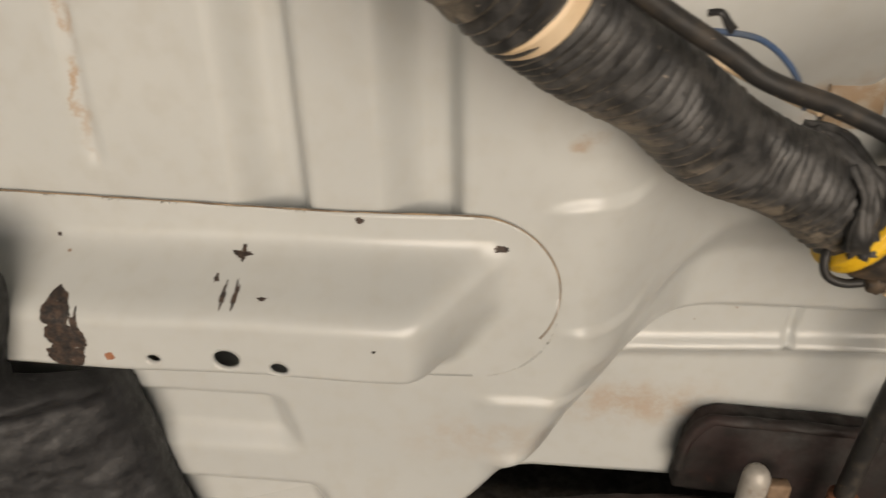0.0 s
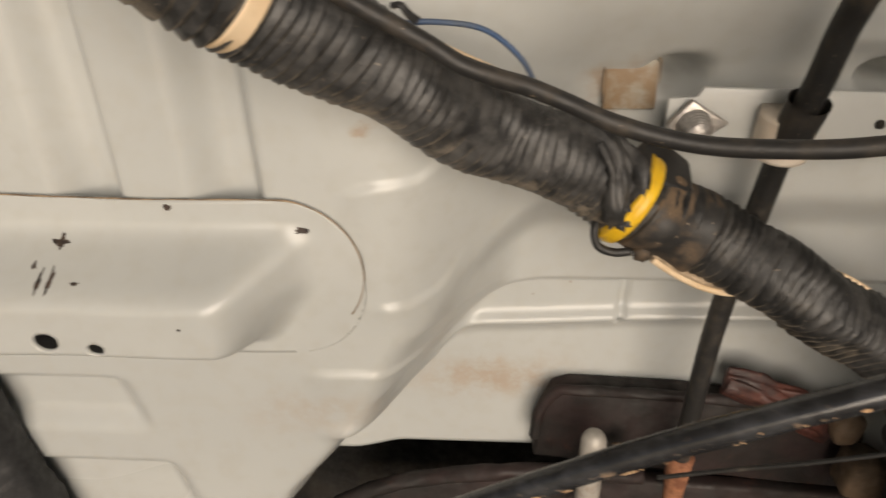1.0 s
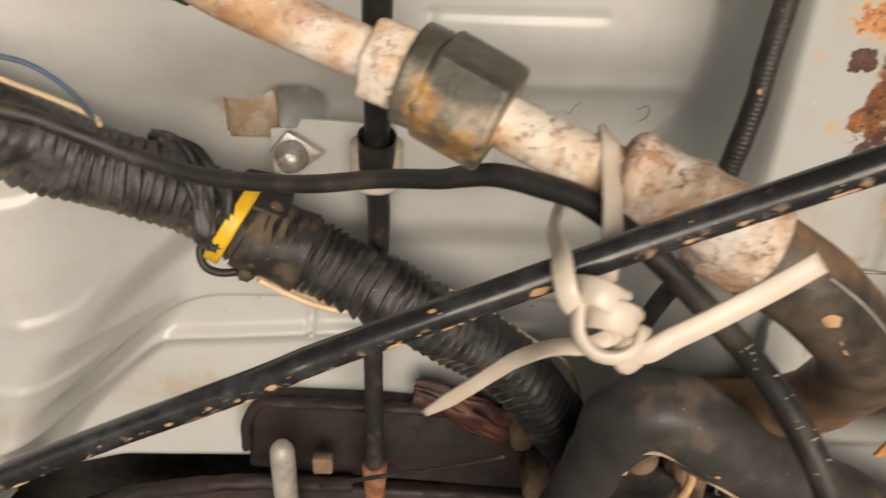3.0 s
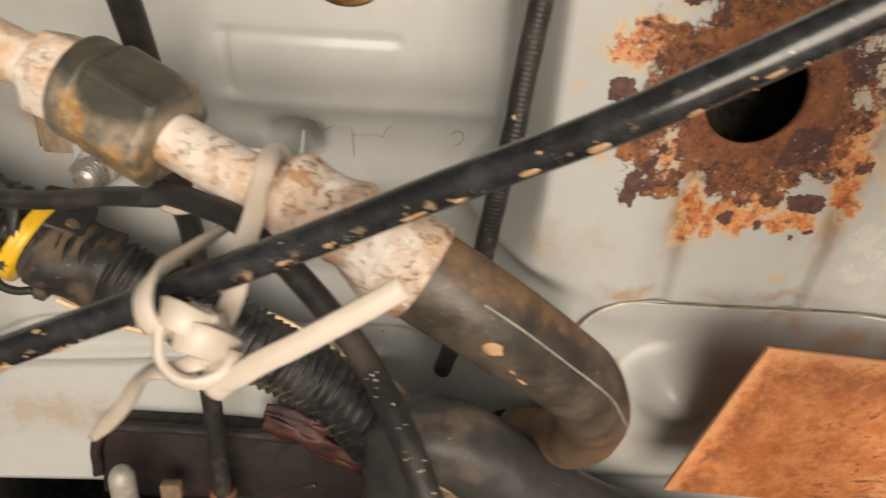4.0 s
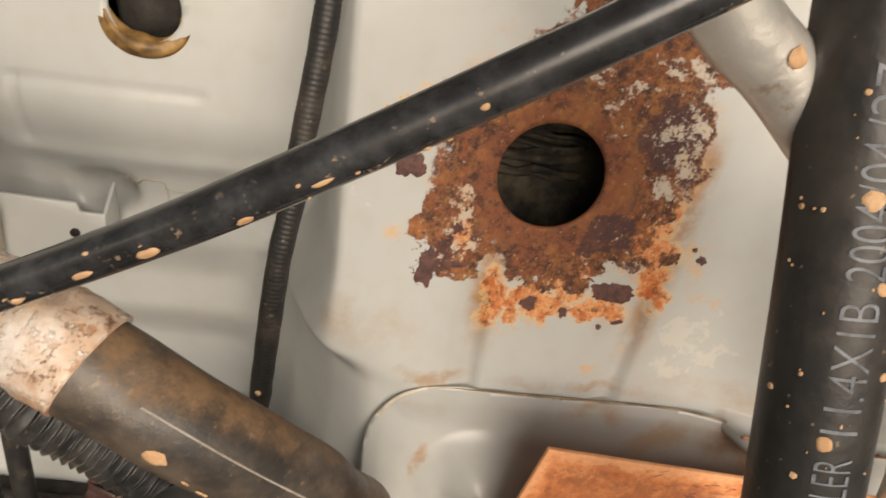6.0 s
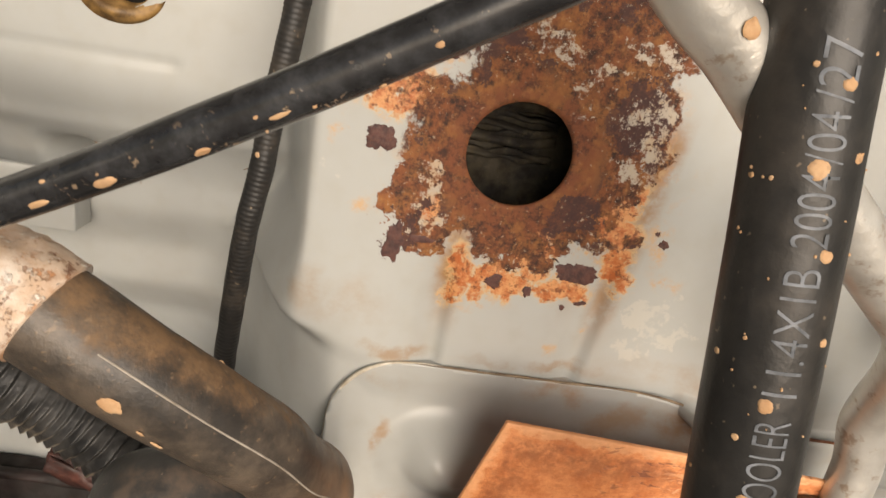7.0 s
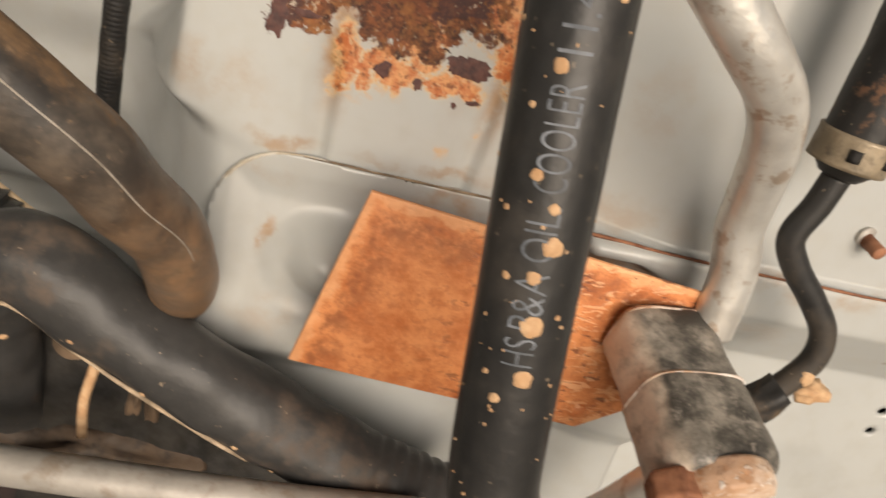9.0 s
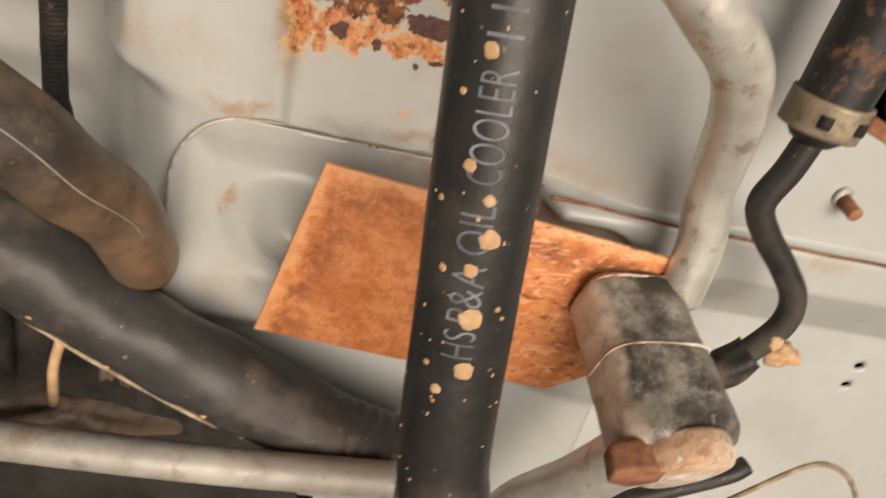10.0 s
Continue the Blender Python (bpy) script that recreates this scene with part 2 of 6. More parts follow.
def wrapped_loom(name, tone=0.013, dust=0.6):
    """Black cloth tape, worn grey on its ridges, with broken tan on faces that look down."""
    n = Nodes(name, 0.42, 0.0, 0.4)
    g = n.t.nodes.new("ShaderNodeSeparateXYZ")
    n.put(g.inputs[0], n.t.nodes.new("ShaderNodeNewGeometry").outputs["Normal"])
    c = n.mix(n.step(n.noise(160, 5, 0.65), 0.38, 0.66), (tone, tone, tone), (tone * 3.2, tone * 3.1, tone * 3.0))
    low = n.step(n.do("ADD", g.outputs[2], n.do("MULTIPLY", n.do("SUBTRACT", n.noise(70, 5, 0.65), 0.5), 1.2)), -0.25, -0.95)
    low_tan = n.do("MULTIPLY", n.do("MULTIPLY", low, n.step(n.noise(330, 6, 0.7), 0.34, 0.58)), dust)
    c = n.mix(low_tan, c, (0.30, 0.25, 0.19))
    patch_ = n.do("MULTIPLY", n.step(n.noise(48, 5, 0.65), 0.56, 0.72), dust * 0.45)
    c = n.mix(patch_, c, (0.105, 0.092, 0.075))
    c = n.mix(n.do("MULTIPLY", n.step(n.noise(800, 2), 0.70, 0.76), 0.35), c, (0.40, 0.32, 0.24))
    return n.color(c).rough(n.do("ADD", n.step(n.noise(60, 4), 0.3, 0.7, 0.34, 0.52), n.do("MULTIPLY", low_tan, 0.4))).bump(n.noise(450, 5, 0.7), 0.35, 0.0006).mat


def spattered_rod(name):
    """Black coating, scuffed grey, with crusts of pale dried mud on its lower side."""
    n = Nodes(name, 0.2, 0.0, 0.6)
    g = n.t.nodes.new("ShaderNodeSeparateXYZ")
    n.put(g.inputs[0], n.t.nodes.new("ShaderNodeNewGeometry").outputs["Normal"])
    c = n.mix(n.step(n.noise(140, 5, 0.7), 0.40, 0.70), (0.018, 0.018, 0.019), (0.050, 0.052, 0.056))
    low = n.step(g.outputs[2], 0.25, -0.35)
    crust = n.do("MULTIPLY", n.step(n.noise(165, 6, 0.7, warp=0.4), 0.59, 0.635), low)
    fine = n.do("MULTIPLY", n.step(n.noise(620, 4, 0.6), 0.64, 0.70), n.step(g.outputs[2], 0.8, -0.3, 0.15, 1.0))
    c = n.mix(n.do("MULTIPLY", crust, 0.8), c, n.mix(n.noise(500, 3), (0.30, 0.19, 0.11), (0.50, 0.34, 0.21)))
    c = n.mix(n.do("MULTIPLY", fine, 0.6), c, (0.40, 0.29, 0.19))
    h = n.do("ADD", n.do("MULTIPLY", n.noise(420, 4), 0.3), crust)
    return n.color(c).rough(n.do("ADD", n.step(n.noise(60, 4), 0.3, 0.7, 0.15, 0.28), n.do("MULTIPLY", crust, 0.5))).bump(h, 0.3, 0.0004).mat


def muddy_hose(name):
    """Black rubber with brown mud on its upper side."""
    n = Nodes(name, 0.5)
    g = n.t.nodes.new("ShaderNodeSeparateXYZ")
    n.put(g.inputs[0], n.t.nodes.new("ShaderNodeNewGeometry").outputs["Normal"])
    top = n.step(n.do("ADD", g.outputs[2], n.do("MULTIPLY", n.do("SUBTRACT", n.noise(75, 6, 0.7), 0.5), 1.5)), 0.48, 0.86)
    c = n.mix(n.step(n.noise(60, 6, 0.7), 0.38, 0.66), (0.032, 0.028, 0.025), (0.125, 0.098, 0.075))
    c = n.mix(n.do("MULTIPLY", top, n.step(n.noise(240, 5, 0.7), 0.30, 0.60, 0.35, 0.9)), c, (0.23, 0.135, 0.068))
    bend = n.do("MULTIPLY", n.step(n.split()[2], 0.945, 0.912), n.step(n.noise(130, 6, 0.7), 0.34, 0.62, 0.25, 0.9))
    c = n.mix(bend, c, (0.25, 0.145, 0.078))
    c = n.mix(n.do("MULTIPLY", n.step(n.noise(700, 3), 0.62, 0.72), 0.4), c, (0.30, 0.20, 0.12))
    return n.color(c).rough(n.do("ADD", 0.42, n.do("MULTIPLY", top, 0.4))).bump(n.noise(350, 6, 0.7), 0.4, 0.0006).mat


def copper_sheet(name):
    """Orange sheet, mottled, with a dark brown stain, scratches and a paler border along two edges."""
    n = Nodes(name, 0.6)
    s = n.split()
    c = n.mix(n.step(n.noise(150, 6, 0.72), 0.32, 0.66), (0.46, 0.135, 0.040), (0.68, 0.27, 0.105))
    c = n.mix(n.do("MULTIPLY", n.step(n.noise(420, 6, 0.7), 0.50, 0.62), 0.55), c, (0.40, 0.125, 0.045))
    rag = n.do("MULTIPLY", n.do("SUBTRACT", n.noise(170, 6, 0.7), 0.5), 0.010)
    left = n.do("SUBTRACT", s[0], n.do("MULTIPLY_ADD", n.do("SUBTRACT", s[2], 0.8863), 0.2272, 0.2778))
    top = n.do("SUBTRACT", n.do("MULTIPLY_ADD", n.do("SUBTRACT", s[0], 0.2890), -0.119, 0.9356), s[2])
    rim = n.do("ADD", n.do("MINIMUM", left, top), rag)
    brown = n.do("MULTIPLY", n.do("MULTIPLY", n.step(rim, 0.0030, 0.0048), n.step(rim, 0.0150, 0.0060)), n.step(n.noise(230, 6, 0.72), 0.36, 0.60))
    c = n.mix(n.do("MULTIPLY", brown, 0.75), c, (0.24, 0.075, 0.030))
    c = n.mix(n.step(rim, 0.0030, 0.0012, 0.0, 0.5), c, n.mix(n.noise(300, 4), (0.70, 0.33, 0.14), (0.82, 0.50, 0.28)))
    dash = n.do("MULTIPLY", n.step(n.noise(1, 3, 0.6, vec=n.squash(190, 0, 560), warp=0.4), 0.60, 0.64), n.step(s[0], 0.300, 0.325))
    c = n.mix(n.do("MULTIPLY", dash, 0.75), c, (0.16, 0.055, 0.03))
    hatch = n.do("MULTIPLY", n.step(n.noise(1, 3, 0.6, vec=n.squash(170, 0, 430), warp=1.2), 0.54, 0.60), n.step(s[0], 0.322, 0.336))
    c = n.mix(n.do("MULTIPLY", hatch, 0.55), c, (0.80, 0.46, 0.25))
    h = n.do("ADD", n.noise(260, 6, 0.7), n.do("SUBTRACT", hatch, dash))
    return n.color(c).rough(n.step(n.noise(90, 4), 0.3, 0.7, 0.45, 0.75)).bump(h, 0.4, 0.0006).mat


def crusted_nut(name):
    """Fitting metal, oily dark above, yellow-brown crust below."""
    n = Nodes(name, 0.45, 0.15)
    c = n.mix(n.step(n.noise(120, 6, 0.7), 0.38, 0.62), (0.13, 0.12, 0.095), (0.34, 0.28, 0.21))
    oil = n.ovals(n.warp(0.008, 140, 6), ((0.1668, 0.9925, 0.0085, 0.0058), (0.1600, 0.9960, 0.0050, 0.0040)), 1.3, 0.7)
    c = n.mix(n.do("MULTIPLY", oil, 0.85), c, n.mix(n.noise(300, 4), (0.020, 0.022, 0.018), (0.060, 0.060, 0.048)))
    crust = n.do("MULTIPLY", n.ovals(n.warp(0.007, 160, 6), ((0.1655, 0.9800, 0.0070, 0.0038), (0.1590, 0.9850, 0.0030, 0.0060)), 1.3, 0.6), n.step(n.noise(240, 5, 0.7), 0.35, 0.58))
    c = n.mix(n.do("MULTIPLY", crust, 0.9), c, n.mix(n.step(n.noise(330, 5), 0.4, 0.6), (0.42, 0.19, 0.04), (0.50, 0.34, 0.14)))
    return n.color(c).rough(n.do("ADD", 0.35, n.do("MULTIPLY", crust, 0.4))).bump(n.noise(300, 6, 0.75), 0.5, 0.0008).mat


def pitted_alloy(name, pitting=1.0, tan=(0.60, 0.44, 0.32), white=(0.77, 0.71, 0.65)):
    """White-bloomed aluminium with tan bands, eaten by orange-brown pits."""
    n = Nodes(name, 0.62)
    c = n.mix(n.step(n.noise(58, 6, 0.65), 0.40, 0.60), tan, white)
    c = n.mix(n.do("MULTIPLY", n.step(n.noise(38, 5, 0.65), 0.50, 0.62), 0.75), c, (0.44, 0.235, 0.125))
    where = n.step(n.noise(80, 4, 0.6), 0.42, 0.58, 0.15, 1.0)
    pits = n.do("MULTIPLY", n.do("MULTIPLY", n.step(n.noise(480, 6, 0.78), 0.525, 0.60), where), pitting)
    c = n.mix(n.do("MULTIPLY", pits, 0.9), c, n.mix(n.step(n.noise(200, 3), 0.4, 0.6), (0.20, 0.085, 0.045), (0.50, 0.24, 0.11)))
    crumbs = n.do("MULTIPLY", n.step(n.noise(520, 5, 0.7), 0.58, 0.65), pitting)
    c = n.mix(n.do("MULTIPLY", crumbs, 0.7), c, (0.82, 0.78, 0.72))
    h = n.do("ADD", n.do("MULTIPLY", pits, -0.5), n.do("ADD", crumbs, n.noise(160, 6, 0.7)))
    return n.color(c).rough(n.step(n.noise(120, 4), 0.3, 0.7, 0.5, 0.8)).bump(h, 0.6, 0.0008).mat


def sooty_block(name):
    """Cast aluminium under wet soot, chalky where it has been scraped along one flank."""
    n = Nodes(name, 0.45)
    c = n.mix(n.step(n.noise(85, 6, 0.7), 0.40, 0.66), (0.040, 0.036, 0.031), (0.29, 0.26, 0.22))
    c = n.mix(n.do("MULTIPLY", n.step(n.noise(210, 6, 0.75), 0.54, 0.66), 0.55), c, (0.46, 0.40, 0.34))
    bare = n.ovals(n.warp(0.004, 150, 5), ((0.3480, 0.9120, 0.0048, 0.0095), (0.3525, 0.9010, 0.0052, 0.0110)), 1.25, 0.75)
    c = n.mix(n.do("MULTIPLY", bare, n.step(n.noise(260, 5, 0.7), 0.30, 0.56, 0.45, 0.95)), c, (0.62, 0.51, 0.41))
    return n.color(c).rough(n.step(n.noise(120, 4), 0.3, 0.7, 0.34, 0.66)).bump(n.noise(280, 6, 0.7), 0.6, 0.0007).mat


def plain(name, a, b, scale=80, rough=0.5, metal=0.0, bump=0.2, stain=None, amount=0.6, lo=0.5, hi=0.7, fine=400):
    n = Nodes(name, rough, metal)
    c = n.mix(n.step(n.noise(scale, 5, 0.6), 0.35, 0.65), a, b)
    if stain:
        c = n.mix(n.do("MULTIPLY", n.step(n.noise(scale * 2.3, 6, 0.7), lo, hi), amount), c, stain)
    return n.color(c).rough(n.step(n.noise(scale * 3, 3), 0.3, 0.7, rough * 0.8, min(1, rough * 1.25))).bump(n.noise(fine, 5, 0.65), bump, 0.0006).mat


PAINT = body_paint("grey_body_paint")
PAINT_RUST = body_paint("grey_body_paint_rusted", True, WALL_STAINS)
PAINT_PAN = body_paint("grey_pan_paint", False, PAN_STAINS, 0.90)
TAPE = wrapped_loom("black_cloth_tape", 0.020, 0.75)
LOOM = wrapped_loom("dusty_corrugated_loom", 0.013, 0.8)
CUFF = black_rubber("dusty_cuff_rubber", 0.75, 0.016, (0.17, 0.115, 0.07), 0.5, 70, 0.40, 0.62)
CABLE = black_rubber("black_cable_jacket", 0.40, 0.013, (0.12, 0.095, 0.07), 0.46, 90)
ROD = spattered_rod("black_rod_coating")
HOSE = black_rubber("oil_hose_rubber", 0.32, 0.0145, (0.11, 0.092, 0.076), 0.38, 60, 0.44, 0.70)
MUDHOSE = muddy_hose("muddy_hose_rubber")
RUBBER = black_rubber("dusty_black_rubber", 0.50, 0.014, (0.11, 0.085, 0.062), 0.48, 45, 0.46, 0.70)
BOOTMAT = black_rubber("scuffed_boot_rubber", 0.60, 0.024, (0.15, 0.105, 0.075), 0.44, 60, 0.54, 0.72)
MUD = plain("dried_mud", (0.46, 0.27, 0.14), (0.58, 0.38, 0.22), 300, 0.85, 0.0, 0.4, (0.30, 0.18, 0.10), 0.5, 0.55, 0.7)
CHIP = plain("bare_metal_chip", (0.012, 0.010, 0.009), (0.055, 0.034, 0.024), 500, 0.7, stain=(0.35, 0.30, 0.25), lo=0.66, hi=0.72)
CHALK = pitted_alloy("corroded_aluminium")
BLOOM = pitted_alloy("tan_bloomed_pipe", 0.75, (0.56, 0.35, 0.20), (0.74, 0.66, 0.57))
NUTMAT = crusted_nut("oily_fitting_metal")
ALU = plain("dull_aluminium", (0.66, 0.63, 0.58), (0.82, 0.80, 0.75), 75, 0.36, 0.62, 0.5, (0.40, 0.25, 0.14), 0.6, 0.55, 0.66, 260)
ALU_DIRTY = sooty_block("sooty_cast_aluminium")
COPPER = copper_sheet("orange_copper_sheet")
TABMAT = plain("rust_stained_paint", (0.33, 0.30, 0.245), (0.40, 0.385, 0.34), 50, 0.5, 0.0, 0.2, (0.24, 0.145, 0.07), 0.8, 0.40, 0.62)
FLAKE = plain("maroon_rust_flake", (0.050, 0.022, 0.020), (0.11, 0.045, 0.036), 400, 0.65, 0.0, 0.5, (0.20, 0.08, 0.04), 0.6, 0.6, 0.7)
REDRUBBER = plain("maroon_rubber", (0.008, 0.006, 0.005), (0.021, 0.010, 0.009), 45, 0.7, 0.0, 0.5, (0.080, 0.030, 0.020), 0.40, 0.58, 0.74, 150)
FLAPMAT = plain("torn_red_rubber", (0.030, 0.013, 0.011), (0.11, 0.036, 0.026), 90, 0.55, 0.0, 0.6, (0.20, 0.075, 0.045), 0.5, 0.58, 0.70)
RUSTY = plain("rusty_steel", (0.16, 0.06, 0.03), (0.34, 0.15, 0.08), 160, 0.8, 0.0, 0.6)
NYLON = plain("white_nylon", (0.55, 0.47, 0.385), (0.64, 0.57, 0.49), 60, 0.36, 0.0, 0.14, (0.50, 0.38, 0.27), 0.35, 0.60, 0.72)
CREAM = plain("cream_tape", (0.62, 0.46, 0.29), (0.72, 0.56, 0.38), 90, 0.55)
YELLOW = plain("yellow_tape", (0.72, 0.42, 0.02), (0.80, 0.50, 0.03), 120, 0.4, stain=(0.30, 0.18, 0.05), amount=0.3)
BLUEWIRE = plain("blue_wire", (0.045, 0.085, 0.17), (0.09, 0.11, 0.14), 70, 0.45)
BRIGHT = plain("bright_zinc", (0.34, 0.32, 0.30), (0.58, 0.55, 0.52), 250, 0.34, 0.7, 0.6)
CLAMP = plain("tarnished_spring_steel", (0.20, 0.16, 0.11), (0.36, 0.29, 0.20), 120, 0.5, 0.3, 0.4, (0.06, 0.05, 0.04), 0.7)
GREYPIPE = plain("grey_steel_pipe", (0.30, 0.28, 0.25), (0.44, 0.41, 0.37), 50, 0.5, 0.2, 0.3, (0.20, 0.14, 0.09), 0.6)
ENGINE = plain("oily_brown_casting", (0.014, 0.010, 0.007), (0.070, 0.045, 0.028), 45, 0.75, 0.0, 0.6, (0.010, 0.008, 0.006), 0.7, 0.50, 0.64)
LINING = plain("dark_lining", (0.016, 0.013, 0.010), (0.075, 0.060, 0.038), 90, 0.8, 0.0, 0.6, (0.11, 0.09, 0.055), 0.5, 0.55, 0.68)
MUDDY = plain("muddy_casting", (0.09, 0.060, 0.037), (0.21, 0.140, 0.088), 60, 0.8, 0.0, 0.5, (0.05, 0.035, 0.025), 0.6, 0.52, 0.68)
MARKLINE = plain("dusty_moulding_line", (0.22, 0.19, 0.155), (0.40, 0.36, 0.31), 140, 0.7)
BEAD = plain("dusty_rubber_edge", (0.20, 0.15, 0.10), (0.46, 0.35, 0.24), 140, 0.75)
# near-black for the undertray, and for the darkness of holes and gaps
DARK = plain("plain_black", (0.008, 0.007, 0.006), (0.022, 0.019, 0.015), 60, 0.8, 0.0, 0.5)
FELT = plain("black_sound_pad", (0.010, 0.010, 0.011), (0.030, 0.030, 0.031), 90, 0.6, 0.0, 0.6, (0.10, 0.10, 0.10), 0.5, 0.64, 0.72)
FUZZ = plain("grey_fibre", (0.10, 0.10, 0.10), (0.22, 0.21, 0.20), 200, 0.7)
GRIME = plain("seam_grime", (0.13, 0.095, 0.065), (0.30, 0.22, 0.14), 180, 0.8)
# pale tan that carries the highlight of the pan's curved rim
SEAM = plain("pale_seam_highlight", (0.40, 0.34, 0.25), (0.60, 0.57, 0.50), 160, 0.6, 0.0, 0.3, (0.34, 0.20, 0.08), 0.5, 0.56, 0.66)
SEALER = plain("amber_sealer", (0.10, 0.055, 0.02), (0.34, 0.20, 0.07), 160, 0.5)
RUSTHOSE = black_rubber("rust_spattered_rubber", 0.55, 0.012, (0.24, 0.12, 0.065), 0.45, 150, 0.56, 0.66)
PRINT = plain("grey_print", (0.075, 0.085, 0.098), (0.21, 0.23, 0.26), 220, 0.6)
CONCRETE = plain("concrete", (0.30, 0.29, 0.27), (0.40, 0.38, 0.35), 3, 0.8)

# ---- building helpers ----
ORIGIN = {}


def link_mesh(name, bm, material, smooth=True):
    me = bpy.data.meshes.new(name)
    for f in bm.faces:
        f.smooth = smooth
    bm.to_mesh(me)
    bm.free()
    me.materials.append(material)
    return new(name, me)


def thing(name, at, label, category, group="", kind=""):
    """An empty at a thing's base, to carry its parts."""
    ob = new(name)
    ob.empty_display_size = 0.01
    ob.location = at
    ORIGIN[ob.name] = Vector(at)
    return tagged(ob, label, category, group, kind)


def part(name, bm, material, parent, label="", smooth=True):
    """One mesh under a thing or a part; bm is in world metres."""
    at = ORIGIN[parent.name]
    bmesh.ops.translate(bm, verts=bm.verts, vec=-at)
    ob = link_mesh(name, bm, material, smooth)
    ob.parent = parent
    ORIGIN[ob.name] = at
    return tagged(ob, label) if label else ob


def spline(points, step=0.001):
    """Evenly spaced places along a smooth line through the points."""
    p = np.array(points, float)
    p = np.vstack([2 * p[0] - p[1], p, 2 * p[-1] - p[-2]])
    out = []
    for a, b, c, d in zip(p, p[1:], p[2:], p[3:]):
        n = max(2, int(np.linalg.norm(c - b) / step * 2))
        u = np.linspace(0, 1, n, endpoint=False)[:, None]
        out.append(0.5 * (2 * b + (c - a) * u + (2 * a - 5 * b + 4 * c - d) * u * u + (3 * b - a - 3 * c + d) * u**3))
    q = np.vstack(out + [p[-2:-1]])
    s = np.r_[0, np.cumsum(np.linalg.norm(np.diff(q, axis=0), axis=1))]
    at = np.linspace(0, s[-1], max(2, int(s[-1] / step) + 1))
    return np.stack([np.interp(at, s, q[:, k]) for k in range(3)], 1), at


def frames(line):
    """The way, a side and an up for each place of a line, turning as little as can be."""
    way = np.gradient(line, axis=0)
    way /= np.linalg.norm(way, axis=1)[:, None]
    side = np.cross(way[0], (0.0, -1.0, 0.0))
    side = np.cross(way[0], (0, 0, 1.0)) if np.linalg.norm(side) < 0.2 else side
    sides = []
    for w in way:
        side = side - w * (side @ w)
        side = side / np.linalg.norm(side)
        sides.append(side)
    sides = np.array(sides)
    return way, sides, np.cross(sides, way)


def tube(points, radius, step=0.001, around=20, caps=True, wobble=0.0, seed=0.0, flat=1.0):
    """A round bar along the points; radius is a number or a function of the metres along it and the angle."""
    line, at = spline(points, step)
    way, side, up = frames(line)
    bm = bmesh.new()
    rings = []
    for k, (p, a) in enumerate(zip(line, at)):
        ring = []
        for j in range(around):
            th = 2 * math.pi * j / around
            r = radius(a, th) if callable(radius) else radius
            if wobble:
                r += wobble * noise.noise(Vector((a * 90 + seed, math.cos(th) * 1.3, math.sin(th) * 1.3)))
            v = p + r * (math.cos(th) * side[k] + flat * math.sin(th) * up[k])
            ring.append(bm.verts.new(v))
        rings.append(ring)
    for a, b in zip(rings, rings[1:]):
        for j in range(around):
            bm.faces.new((a[j], a[(j + 1) % around], b[(j + 1) % around], b[j]))
    if caps:
        bm.faces.new(rings[0][::-1])
        bm.faces.new(rings[-1])
    bmesh.ops.recalc_face_normals(bm, faces=bm.faces)
    return bm


def ribbon(points, width, thick, facing=(0, -1, 0), step=0.0012, taper=0.0):
    """A flat strap along the points, its broad side towards facing."""
    line, at = spline(points, step)
    way = np.gradient(line, axis=0)
    way /= np.linalg.norm(way, axis=1)[:, None]
    bm = bmesh.new()
    rings = []
    for k, p in enumerate(line):
        face = np.array(facing(at[k] / at[-1]) if callable(facing) else facing, float)
        face = face - way[k] * (face @ way[k])
        face /= np.linalg.norm(face)
        side = np.cross(way[k], face)
        w = width * (1 - taper * max(0.0, at[k] / at[-1] - 0.85) / 0.15) / 2
        h = thick / 2
        edge = ((-w, -h * 0.6), (-w * 0.86, -h), (w * 0.86, -h), (w, -h * 0.6), (w, h * 0.6), (w * 0.86, h), (-w * 0.86, h), (-w, h * 0.6))
        rings.append([bm.verts.new(p + x * side + y * face) for x, y in edge])
    for a, b in zip(rings, rings[1:]):
        for j in range(8):
            bm.faces.new((a[j], a[(j + 1) % 8], b[(j + 1) % 8], b[j]))
    bm.faces.new(rings[0][::-1])
    bm.faces.new(rings[-1])
    bmesh.ops.recalc_face_normals(bm, faces=bm.faces)
    return bm


def blob(at, size, rough=0.25, seed=0.0, freq=1.5, sub=3, turn=(0, 0, 0)):
    """An uneven rounded lump."""
    bm = bmesh.new()
    bmesh.ops.create_icosphere(bm, subdivisions=sub, radius=1)
    m = Euler([radians(a) for a in turn]).to_matrix()
    for v in bm.verts:
        k = 1 + rough * noise.noise(v.co * freq + Vector((seed, seed * 2, 7)))
        v.co = Vector(at) + m @ Vector((v.co.x * size[0] * k, v.co.y * size[1] * k, v.co.z * size[2] * k))
    return bm


